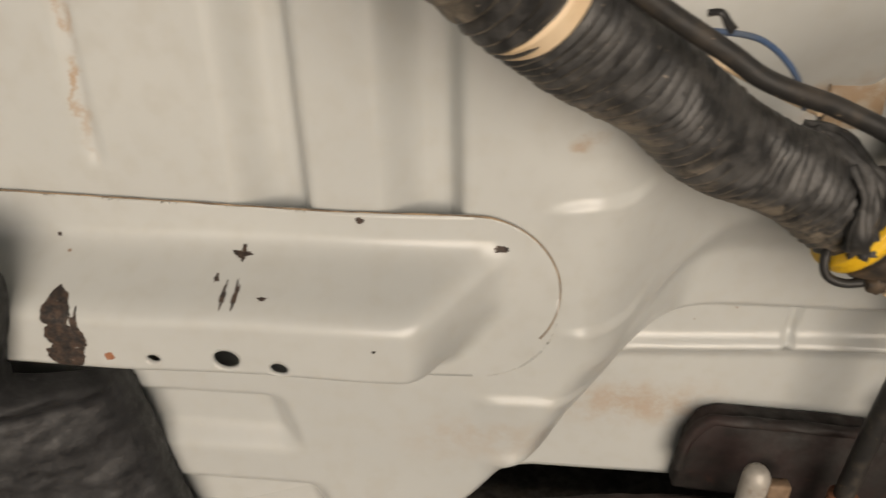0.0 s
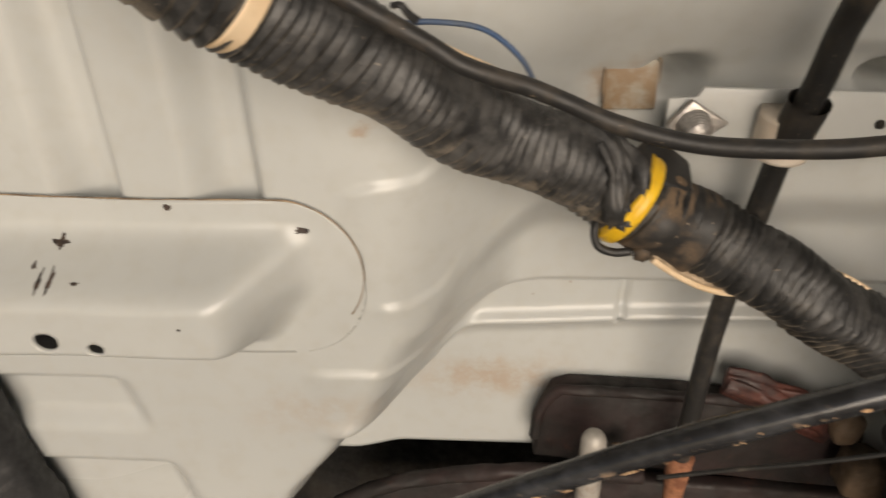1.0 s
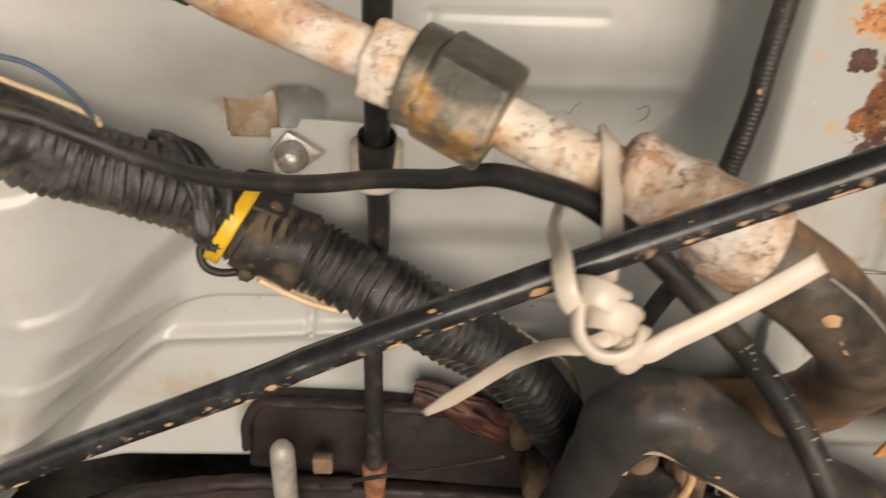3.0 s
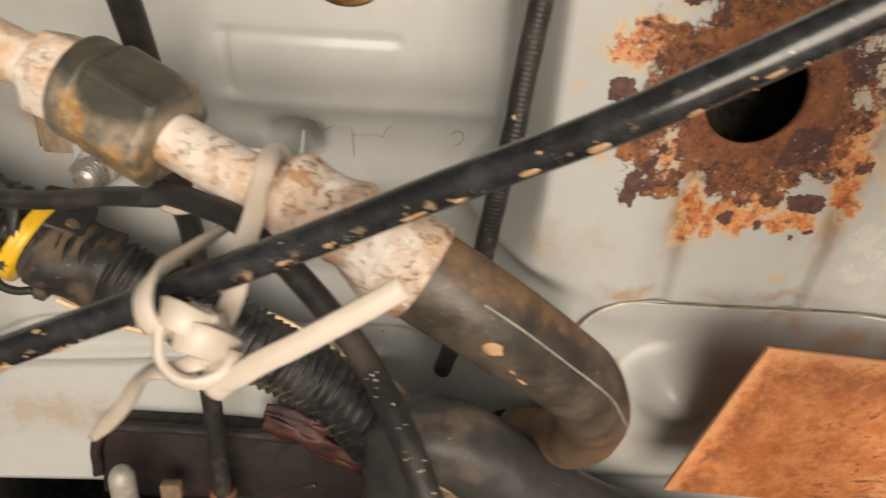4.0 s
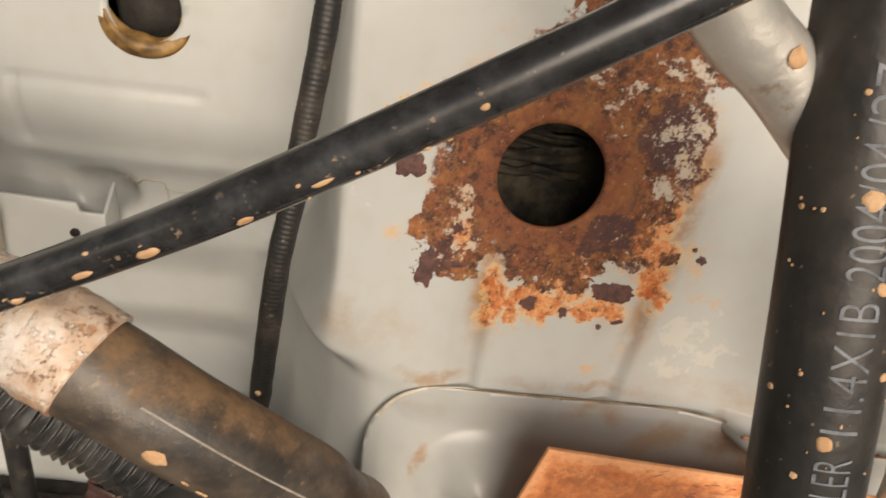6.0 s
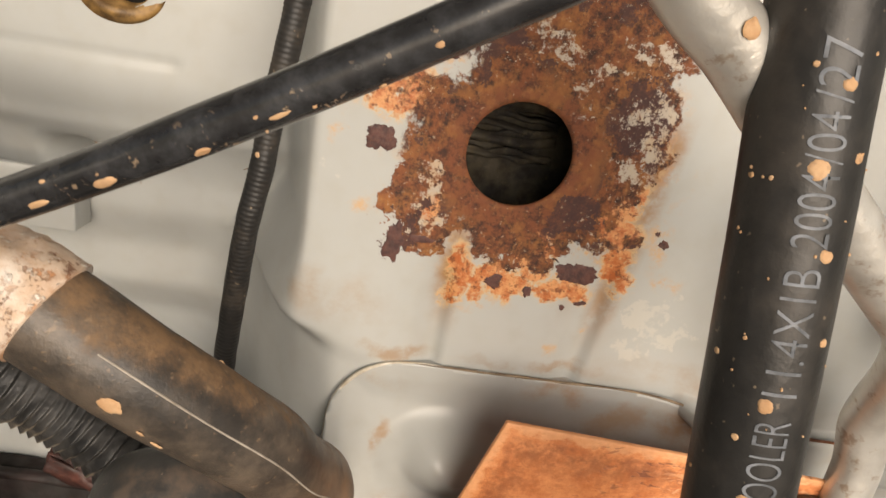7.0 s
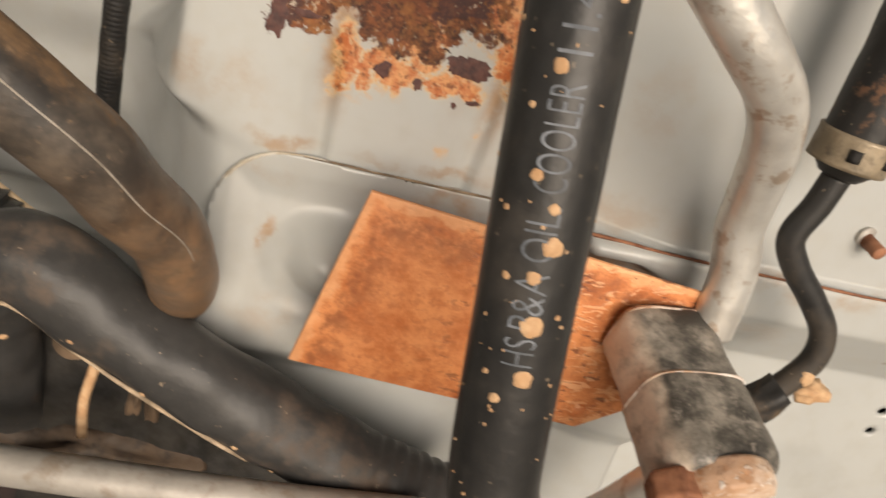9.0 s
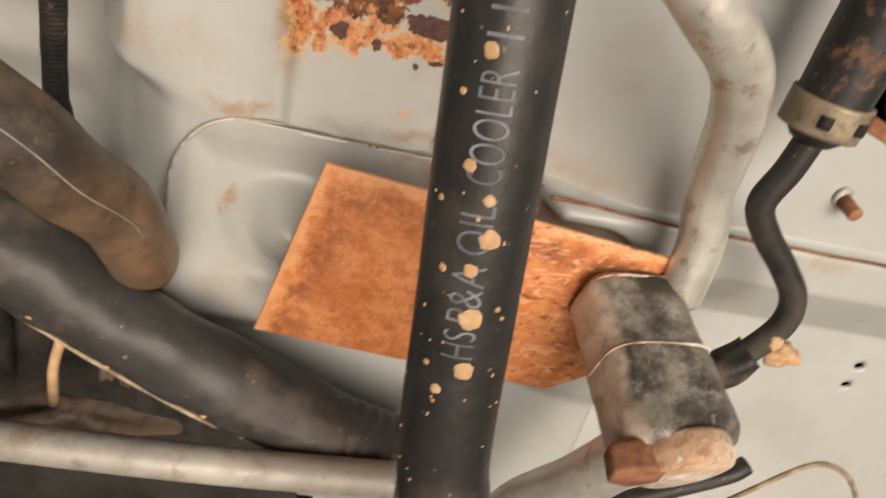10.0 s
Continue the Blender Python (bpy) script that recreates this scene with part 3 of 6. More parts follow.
def slab(corners, depth, bevel=0.0006, cuts=0):
    """A plate from its corners in order (as seen from the camera's side), thickened away from the viewer along +y."""
    bm = bmesh.new()
    top = [bm.verts.new(c) for c in corners]
    f = bm.faces.new(top)
    f.normal_update()
    if f.normal.y > 0:
        f.normal_flip()
    normal = f.normal.copy()
    ext = bmesh.ops.extrude_face_region(bm, geom=[f])
    vs = [g for g in ext["geom"] if isinstance(g, bmesh.types.BMVert)]
    bmesh.ops.translate(bm, verts=vs, vec=-normal * depth)
    bmesh.ops.recalc_face_normals(bm, faces=bm.faces)
    if bevel:
        bmesh.ops.bevel(bm, geom=list(bm.edges), offset=bevel, segments=2, affect="EDGES", profile=0.5)
    return bm


def smooth_step(lo, hi, v):
    u = np.clip((v - lo) / (hi - lo), 0, 1)
    return u * u * (3 - 2 * u)


def rounded(x, z, x0, x1, z0, z1, r):
    """Signed distance to a rectangle with round corners; negative inside."""
    qx, qz = np.abs(x - (x0 + x1) / 2) - (x1 - x0) / 2 + r, np.abs(z - (z0 + z1) / 2) - (z1 - z0) / 2 + r
    return np.hypot(np.maximum(qx, 0), np.maximum(qz, 0)) + np.minimum(np.maximum(qx, qz), 0) - r


def bell(v, mid, half):
    return np.exp(-(((v - mid) / half) ** 2))


def spaced(parts_):
    """Grid lines: a list of (from, to, step)."""
    out = []
    for a, b, s in parts_:
        out.append(np.linspace(a, b, max(2, int(round((b - a) / s)) + 1))[:-1])
    return np.concatenate(out + [[parts_[-1][1]]])


def sheet(xs, zs, height, holes=(), keep=None, thick=0.0):
    """A pressed panel: y = height(x, z) over a grid, with round holes cut through it."""
    gx, gz = np.meshgrid(xs, zs, indexing="ij")
    for cx, cz, rx, rz in holes:
        d = np.sqrt(((gx - cx) / rx) ** 2 + ((gz - cz) / rz) ** 2)
        cell = max(np.diff(xs).min(), np.diff(zs).min()) / min(rx, rz)
        ring = (d > 1 - 0.72 * cell) & (d < 1 + 0.72 * cell)
        k = np.where(ring, 1 / np.maximum(d, 1e-6), 1)
        gx, gz = cx + (gx - cx) * k, cz + (gz - cz) * k
    if keep is not None:
        e, cell = 1e-5, 0.72 * max(np.diff(xs).min(), np.diff(zs).min())
        d = keep(gx, gz)
        dx, dz = (keep(gx + e, gz) - d) / e, (keep(gx, gz + e) - d) / e
        m = np.where(np.abs(d) < cell, d / np.maximum(dx * dx + dz * dz, 0.2), 0)
        gx, gz = gx - m * dx, gz - m * dz
    gy = height(gx, gz)
    nx, nz = gx.shape
    idx = np.arange(nx * nz).reshape(nx, nz)
    quads = np.stack([idx[:-1, :-1], idx[1:, :-1], idx[1:, 1:], idx[:-1, 1:]], -1).reshape(-1, 4)
    co = np.stack([gx, gy, gz], -1).reshape(-1, 3)
    mid = co[quads].mean(1)
    ok = np.ones(len(quads), bool)
    for cx, cz, rx, rz in holes:
        ok &= ((mid[:, 0] - cx) / rx) ** 2 + ((mid[:, 2] - cz) / rz) ** 2 > 1
    if keep is not None:
        ok &= keep(mid[:, 0], mid[:, 2]) < 0
    quads = quads[ok]
    used, inv = np.unique(quads, return_inverse=True)
    me = bpy.data.meshes.new("sheet")
    me.from_pydata(co[used].tolist(), [], inv.reshape(-1, 4).tolist())
    me.update()
    bm = bmesh.new()
    bm.from_mesh(me)
    bpy.data.meshes.remove(me)
    if thick:
        edge = [e for e in bm.edges if e.is_boundary]
        ext = bmesh.ops.extrude_edge_only(bm, edges=edge)
        vs = [g for g in ext["geom"] if isinstance(g, bmesh.types.BMVert)]
        bmesh.ops.translate(bm, verts=vs, vec=(0, thick, 0))
        bmesh.ops.recalc_face_normals(bm, faces=bm.faces)
    return bm


def patch(height, cx, cz, rx, rz, seed, lift=0.0003, spikes=0.5, rings=5, around=48):
    """A thin ragged flake that lies on a panel."""
    bm = bmesh.new()
    rr = [1 + spikes * (0.9 * noise.noise(Vector((math.cos(a) * 1.3 + seed * 3.7, math.sin(a) * 1.3, seed))) + 0.45 * noise.noise(Vector((math.cos(a) * 4, math.sin(a) * 4, seed + 5))) + 0.25 * noise.noise(Vector((math.cos(a) * 11, math.sin(a) * 11, seed + 9))))
          for a in np.linspace(0, 2 * math.pi, around, endpoint=False)]
    last = None
    for k in range(1, rings + 1):
        ring = []
        for j in range(around):
            a, q = 2 * math.pi * j / around, k / rings * max(0.3, rr[j])
            x, z = cx + rx * q * math.cos(a), cz + rz * q * math.sin(a)
            y = float(height(np.array(x), np.array(z))) - lift * (1 if k < rings else -0.5)
            ring.append(bm.verts.new((x, y, z)))
        if last is None:
            bm.faces.new(ring)
        else:
            for j in range(around):
                bm.faces.new((last[j], last[(j + 1) % around], ring[(j + 1) % around], ring[j]))
        last = ring
    bmesh.ops.recalc_face_normals(bm, faces=bm.faces)
    return bm


def mud_spot(line, f, turn, size, parent, seed=0, long=1.0, material=None):
    """A dried splash on a round bar: line is its centre line with radius, f the share of its length, turn the angle from the camera's side."""
    pts, r = line
    k = int(np.clip(f * (len(pts) - 1), 1, len(pts) - 2))
    way = pts[k + 1] - pts[k - 1]
    way /= np.linalg.norm(way)
    face = np.array((0, -1.0, 0)) - way * (np.array((0, -1.0, 0)) @ way)
    face /= np.linalg.norm(face)
    side = np.cross(way, face)
    bm = bmesh.new()
    last = None
    for q in (0.45, 0.8, 1.0):
        ring = []
        for j in range(28):
            a = 2 * math.pi * j / 28
            g = q * size * (1 + 0.24 * noise.noise(Vector((math.cos(a) * 1.2 + seed, math.sin(a) * 1.2, seed * 1.7))) + 0.12 * noise.noise(Vector((math.cos(a) * 4 + seed, math.sin(a) * 4, seed * 0.7))))
            u, w = g * long * math.cos(a), g * math.sin(a)
            th = radians(turn) + w / r
            h = r + (0.00016 if q < 0.9 else -0.00004)
            ring.append(bm.verts.new(pts[k] + u * way + h * (math.cos(th) * face + math.sin(th) * side)))
        if last is None:
            bm.faces.new(ring)
        else:
            for j in range(28):
                bm.faces.new((last[j], last[(j + 1) % 28], ring[(j + 1) % 28], ring[j]))
        last = ring
    bmesh.ops.recalc_face_normals(bm, faces=bm.faces)
    return part("mud_spot", bm, material or MUD, parent)


# ---- the setting: firewall ----
def firewall_y(x, z):
    """Depth of the pressed firewall."""
    left = 0.209 + 0 * x
    up = smooth_step(0.912, 0.918, z)
    for lo, hi in ((-0.055, -0.0348), (-0.0150, 0.0060)):
        dip = smooth_step(lo - 0.003, lo + 0.011, x) * (1 - smooth_step(hi - 0.0055, hi, x))
        left = left + 0.0075 * dip * up
    left = left + 0.0013 * bell(x, -0.0930 + 0.05 * np.maximum(0, z - 0.955), 0.0019) * smooth_step(0.938, 0.944, z)
    # pads below the crossmember
    pad = smooth_step(-0.14, -0.12, x) * (1 - smooth_step(-0.060, -0.050, x - 0.25 * (0.86 - z)))
    left = left + 0.005 * pad * (smooth_step(0.864, 0.859, z) - smooth_step(0.848, 0.838, z)) * 1.0
    left = left + 0.005 * pad * (smooth_step(0.826, 0.820, z))
    # edge of the bulge on the left
    edge = np.interp(z, (0.74, 0.80, 0.8118, 0.8465, 0.8637, 0.88, 0.913, 0.938, 0.98, 1.02), (-0.06, -0.002, 0.0057, 0.037, 0.0447, 0.0534, 0.0559, 0.0600, 0.072, 0.080))
    width = np.interp(z, (0.80, 0.86, 0.90, 0.95, 1.0), (0.020, 0.029, 0.036, 0.046, 0.060))
    # middle, set back
    drop = np.interp(z, (0.845, 0.880, 0.910), (0.012, 0.021, 0.032)) * np.clip(1 - (x - edge) / 0.036, 0, 1.25) ** 2
    zz = z + drop
    mid = 0.240 - 0.006 * smooth_step(0.14, 0.19, x) * smooth_step(0.925, 0.942, z)
    mid = mid - (0.018 - 0.0035 * smooth_step(0.14, 0.19, x)) * smooth_step(0.948, 0.982, z) * smooth_step(0.05, 0.10, x)
    mid = mid + 0.009 * smooth_step(0.917, 0.899, zz) + 0.011 * smooth_step(0.8800, 0.8715, zz)
    mid = mid + 0.0024 * bell(x, 0.1158 + 0.09 * (z - 0.862), 0.0012) * smooth_step(0.8500, 0.8515, z) * smooth_step(0.8775, 0.8745, z)
    for px_, pz_ in ((0.1205, 0.9540), (0.1755, 0.9535)):
        mid = mid + 0.024 * np.exp(-(np.abs((x - px_) / 0.0060) ** 2.6 + np.abs((z - pz_) / 0.0044) ** 2.6))
    frame_ = smooth_step(0.158, 0.1605, x) * smooth_step(0.207, 0.205, x)
    mid = mid + 0.0007 * frame_ * bell(z, 0.985, 0.0011)
    mid = mid + 0.0011 * bell(x, 0.1600, 0.0011) * smooth_step(0.966, 0.970, z) * smooth_step(0.9862, 0.985, z)
    mid = mid - 0.0010 * bell(z, 0.9650, 0.003) * smooth_step(0.15, 0.16, x)
    b = smooth_step(-0.55, 0.75, (x - edge) / width)
    y = left * (1 - b) + mid * b
    # pressed creases that run out from the flange and the long ogee ridge below them
    for cx_, cz_, x0_, x1_ in (((0.0250, 0.0364, 0.0477, 0.060), (0.9300, 0.9324, 0.9330, 0.9400), 0.024, 0.058), ((0.031, 0.0439, 0.0517, 0.0555, 0.060), (0.8931, 0.8928, 0.8945, 0.8985, 0.905), 0.030, 0.058), ((0.008, 0.0249, 0.0370, 0.0475, 0.053), (0.8669, 0.8674, 0.8667, 0.8690, 0.8719), 0.006, 0.054)):
        d = z - np.interp(x, cx_, cz_)
        y = y - 0.0017 * smooth_step(0.0018, -0.0016, d) * np.exp(np.minimum(d, 0) / 0.009) * smooth_step(x0_, x0_ + 0.010, x) * smooth_step(x1_ + 0.006, x1_ - 0.010, x)
    d = z - np.interp(x, (0.011, 0.026, 0.040, 0.048, 0.055, 0.064, 0.080, 0.123, 0.200), (0.8408, 0.8416, 0.8436, 0.8479, 0.8521, 0.8535, 0.8542, 0.8568, 0.8580))
    along_ = smooth_step(0.006, 0.030, x) * smooth_step(0.215, 0.190, x)
    y = y + along_ * (0.0055 * smooth_step(0.0005, -0.011, d) - 0.0036 * bell(d, 0.0001, 0.0030))
    # right panel, standing forward again
    right = 0.1878 - 0.0125 * smooth_step(0.330, 0.368, x)
    for d, top_ in ((x - 0.2770, 0.962), (x - 0.3126 - 0.12 * (z - 0.93), 0.968)):
        right = right + 0.0020 * smooth_step(top_, top_ - 0.017, z) * smooth_step(-0.0090, -0.0014, d) * smooth_step(0.0013, -0.0013, d)
    right = right - 0.0010 * np.exp(-(((x - HOLE_X) / 0.024) ** 2 + ((z - HOLE_Z) / 0.022) ** 2))
    foot = np.interp(x, (0.225, 0.2405, 0.2652, 0.285), (0.9420, 0.9365, 0.9278, 0.9278))
    lower = 0.2035 - 0.0145 * smooth_step(0.232, 0.254, x) + 0.030 * smooth_step(0.244, 0.205, x)
    lower = lower + 0.018 * smooth_step(0.90, 0.86, z) * smooth_step(0.26, 0.22, x)
    f = smooth_step(-0.006, 0.001, z - foot)
    f = np.where(x > 0.285, 1.0, f)
    rside = right * f + lower * (1 - f)
    r = smooth_step(0.0, 1.0, (x - 0.200 - 0.0325 * smooth_step(0.920, 0.962, z)) / (0.0430 - 0.0325 * smooth_step(0.920, 0.962, z)))
    y = y * (1 - r) + rside * r
    # right of the seam: ledges of the scuttle rail
    k = smooth_step(0.338, 0.344, x)
    ledge = 0.1725 + 0.018 * np.clip((0.9165 - z) / 0.0205, 0, 1)
    below = smooth_step(0.9292, 0.9278, z)
    y = y * (1 - k * below) + ledge * k * below
    # set back behind the pan
    return y + 0.014 * smooth_step(-0.0022, -0.0062, rounded(x, z + 0.019 * (x - 0.30), 0.2520, 0.3715, 0.60, 0.9282, 0.0190))


def wall_keep(x, z):
    """The opening for the column, below the bulge's edge."""
    edge = np.interp(z, (0.74, 0.80), (-0.045, 0.006))
    return np.minimum(np.minimum(0.7835 - z, x - edge), 0.30 - x)


GX = spaced(((-0.75, -0.16, 0.02), (-0.16, 0.03, 0.0013), (0.03, 0.22, 0.0013), (0.22, 0.345, 0.0011), (0.345, 0.52, 0.0013), (0.52, 0.95, 0.03)))
GZ = spaced(((0.55, 0.76, 0.01), (0.76, 0.84, 0.0014), (0.84, 1.035, 0.0011), (1.035, 1.30, 0.02)))
WALL_HOLES = ((HOLE_X, HOLE_Z, HOLE_R, HOLE_R), (0.1925, 1.0045, 0.0085, 0.0080), (0.4155, 0.9735, 0.0165, 0.0160),
              (0.4547, 0.8845, 0.0018, 0.0015), (0.4771, 0.8801, 0.0046, 0.0035), (0.4545, 0.8768, 0.0017, 0.0014))
wall = link_mesh("wall_firewall", sheet(GX, GZ, firewall_y, WALL_HOLES, wall_keep, 0.0012), PAINT_RUST)
tagged(wall, "grey-white pressed steel firewall with a rusted round opening", "wall", kind="structure")

# ---- what closes the place ----
bm = bmesh.new()
bmesh.ops.create_grid(bm, x_segments=4, y_segments=4, size=30)
ground = link_mesh("ground", bm, CONCRETE, False)
tagged(ground, "grey concrete yard under the vehicle", "ground", kind="structure")
bm = slab([(-0.6, -0.45, 0.60), (0.85, -0.45, 0.60), (0.85, 0.35, 0.60), (-0.6, 0.35, 0.60)], 0.01, 0)
under = link_mesh("bay_floor", bm, DARK, False)
tagged(under, "black grimy undertray of the engine bay", "floor", kind="structure")
for nm, wx in (("wall_inner_wing_west", -0.6), ("wall_inner_wing_east", 0.85)):
    bm = bmesh.new()
    bmesh.ops.create_cube(bm, size=1, matrix=Matrix.LocRotScale((wx, -0.05, 0.82), None, (0.012, 0.8, 0.46)))
    bmesh.ops.bevel(bm, geom=list(bm.edges), offset=0.003, segments=2, affect="EDGES")
    tagged(link_mesh(nm, bm, PAINT), "grey-white painted inner wing panel", "wall", kind="structure")
# out of view; its slope is set to keep sky light off upward faces
bm = slab([(-0.62, 0.36, 1.20), (0.87, 0.36, 1.20), (0.87, -0.64, 1.66), (-0.62, -0.64, 1.66)], -0.012, 0)
tagged(link_mesh("ceiling_bonnet_shade", bm, FELT, False), "unseen raised bonnet with black sound pad, set low to shade the bay", "ceiling", kind="structure")
# never in view: an added overhang that dims the top of the wall
bm = slab([(-0.60, 0.250, 1.092), (0.85, 0.250, 1.092), (0.85, 0.115, 1.100), (-0.60, 0.115, 1.100)], 0.004, 0.001)
tagged(link_mesh("ceiling_scuttle_shade", bm, PAINT, False), "unseen grey-white scuttle panel added to shade the upper firewall", "ceiling", kind="structure")
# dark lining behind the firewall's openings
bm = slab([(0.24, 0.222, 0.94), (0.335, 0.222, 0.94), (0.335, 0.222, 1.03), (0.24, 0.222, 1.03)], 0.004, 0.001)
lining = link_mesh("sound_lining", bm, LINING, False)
for k in range(9):
    rng = random.Random(k)
    zz = 0.974 + 0.0022 * k + rng.uniform(-0.0008, 0.0008)
    seam = [(x, 0.2195 + rng.uniform(-0.0006, 0.0006), zz + rng.uniform(-0.0009, 0.0009)) for x in np.linspace(0.272, 0.302, 8)]
    fibre = link_mesh("fibre_roll", tube(seam, 0.0010 if k != 2 else 0.0016, 0.0012, 8, wobble=0.0010, seed=k), LINING)
    fibre.parent = lining
tagged(lining, "dark fibrous sound lining behind the firewall opening", "lining", kind="structure")
# added black backing, so that the openings look unlit
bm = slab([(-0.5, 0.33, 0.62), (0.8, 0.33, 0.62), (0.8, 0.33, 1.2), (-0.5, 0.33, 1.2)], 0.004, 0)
tagged(link_mesh("wall_dark_backing", bm, DARK, False), "black sheet standing for the unlit space behind the firewall", "wall", kind="structure")

flakes = thing("rust_flakes", (HOLE_X, 0.187, 0.945), "maroon flakes of rust round the firewall opening", "rust", kind="stuff")
for k, (fx, fz, fw, fh) in enumerate(((0.2562, 0.9830, 0.0034, 0.0028), (0.2622, 0.9606, 0.0024, 0.0050), (0.2690, 0.9612, 0.0036, 0.0009), (0.3058, 0.9580, 0.0050, 0.0032), (0.2864, 0.9531, 0.0022, 0.0018), (0.2951, 0.9515, 0.0011, 0.0014),
                                      (0.3086, 0.9498, 0.0019, 0.0008), (0.3043, 0.9484, 0.0008, 0.0008), (0.3244, 0.9676, 0.0012, 0.0012), (0.3222, 0.9700, 0.0007, 0.0006), (0.2590, 0.9975, 0.0009, 0.0008), (0.2685, 1.0030, 0.0030, 0.0016))):
    part("flake", patch(firewall_y, fx, fz, fw, fh, k + 20.5, 0.00015, 0.55, 4, 64), FLAKE, flakes)

hairs = thing("stray_fibre", (0.2245, 0.2215, 0.950), "fine dark fibres stuck to the painted panel", "fibre", kind="stuff")
for pts in (((0.2210, 0.957), (0.2235, 0.9585), (0.2248, 0.9565), (0.2240, 0.9540), (0.2222, 0.9530)), ((0.2640, 0.9250), (0.2646, 0.9242), (0.2652, 0.9243))):
    hair = [(x, float(firewall_y(np.array(x), np.array(z))) - 0.0002, z) for x, z in pts]
    part("fibre", tube(hair, 0.00010, 0.0005, 6), GRIME, hairs)

# ---- lower pan panel with a pressed dome ----
def pan_y(x, z):
    y = 0.1873 - 0.012 * smooth_step(0.325, 0.366, x) - 0.16 * np.clip(0.922 - z, 0, 0.04)
    dome = np.sqrt(((x - 0.2815) / 0.0165) ** 2 + ((z - 0.9020) / 0.0145) ** 2)
    y = y - 0.0085 * (1 - smooth_step(0.10, 1.05, dome))
    # a crease runs down over the dome
    off = (x - 0.2735) * 0.692 - (0.9118 - z) * 0.722
    y = y + 0.0040 * np.clip(-off / 0.010, 0, 1) * (1 - smooth_step(0.5, 1.1, dome)) * smooth_step(0.266, 0.276, x)
    lip = np.minimum(np.minimum(x - 0.2515, 0.9285 - z), 9)
    y = y + 0.0016 * smooth_step(0.004, 0.012, lip)
    return y + 0.006 * smooth_step(0.876, 0.866, z)


def pan_keep(x, z):
    return rounded(x, z + 0.019 * (x - 0.30), 0.2520, 0.3715, 0.60, 0.9282, 0.0190)


bm = sheet(spaced(((0.250, 0.373, 0.0009),)), spaced(((0.80, 0.86, 0.003), (0.86, 0.9297, 0.0009))), pan_y, keep=pan_keep, thick=0.006)
pan = thing("pressed_pan_panel", (0.31, 0.19, 0.80), "grey pressed steel pan welded below the rusted panel with rusty seam", "panel", kind="structure")
part("pan", bm, PAINT_PAN, pan)
rim = [(0.2518, 0.1885, 0.8850), (0.2517, 0.1880, 0.9000), (0.2530, 0.1878, 0.9150), (0.2572, 0.1876, 0.9229), (0.2640, 0.1876, 0.9276), (0.2720, 0.1877, 0.9289)]
rim += [(x, float(pan_y(np.array(x), np.array(0.9285))) - 0.0002, 0.9285 - 0.019 * (x - 0.30)) for x in np.linspace(0.282, 0.368, 9)]
# thin pale tube drawn where the rim catches light
part("seam_highlight", tube([(p[0], p[1] - 0.0003, p[2]) for p in rim[:8]], lambda a, th: 0.00050 - 0.00036 * float(smooth_step(0.040, 0.062, a)), 0.0008, 10, wobble=0.0003), SEAM, pan, "pale bead painting the soft highlight along the seam")
part("grimy_seam", tube([(p[0], p[1] - 0.0004, p[2]) for p in rim[5:]], lambda a, th: 0.00008 + 0.00022 * float(smooth_step(0.0, 0.014, a)), 0.0008, 8, wobble=0.0003), GRIME, pan, "dark grime along the seam")
part("seam_sealer", tube([(0.340, 0.1756, 0.9290), (0.37, 0.1722, 0.9288), (0.41, 0.1720, 0.9284), (0.47, 0.1720, 0.9278)], 0.00035, 0.001, 8, wobble=0.0004), RUSTY, pan, "rust line along the seam")

# ---- crossmember on the left ----
def member_raw(x, z):
    flange = 0.2072 + 0.0004 * np.sin(x * 90)
    top = (0.9192 - z) / 0.0115
    foot = (z - 0.8838) / 0.0040
    reach = 0.0160 - 0.84 * np.maximum(0, 0.9030 - z)
    end = (reach - x) / np.maximum(0.008, reach + 0.0050)
    return flange - 0.0214 * np.clip(np.minimum(np.minimum(top, foot), end), 0, 1)


def member_y(x, z):
    """The channel with its bends rounded."""
    y, n = 0, 0
    for dx, dz in [(0, 0)] + [(r * math.cos(a), r * 0.75 * math.sin(a)) for r, m in ((0.0016, 6), (0.0032, 10), (0.0046, 16)) for a in np.linspace(0, 2 * math.pi, m, endpoint=False)]:
        y, n = y + member_raw(x + dx, z + dz), n + 1
    return y / n


def member_keep(x, z):
    return rounded(x, z, -0.6, 0.0314, 0.8765, 0.9290, 0.0235) - 0.035 * np.maximum(0, -0.03 - x)


def member_rim():
    """Places along the channel's edge, from the left over the round end to below it."""
    out = []
    for x in np.linspace(-0.128, 0.006, 46):
        lo, hi = 0.910, 0.945
        for _ in range(30):
            m = (lo + hi) / 2
            lo, hi = (m, hi) if float(member_keep(np.array(x), np.array(m))) < 0 else (lo, m)
        out.append((x, lo))
    out += [(0.0079 + 0.0235 * math.cos(u), 0.9055 + 0.0235 * math.sin(u)) for u in np.linspace(1.45, -0.65, 20)]
    return [(x, 0.2075, z + 0.0001) for x, z in out]


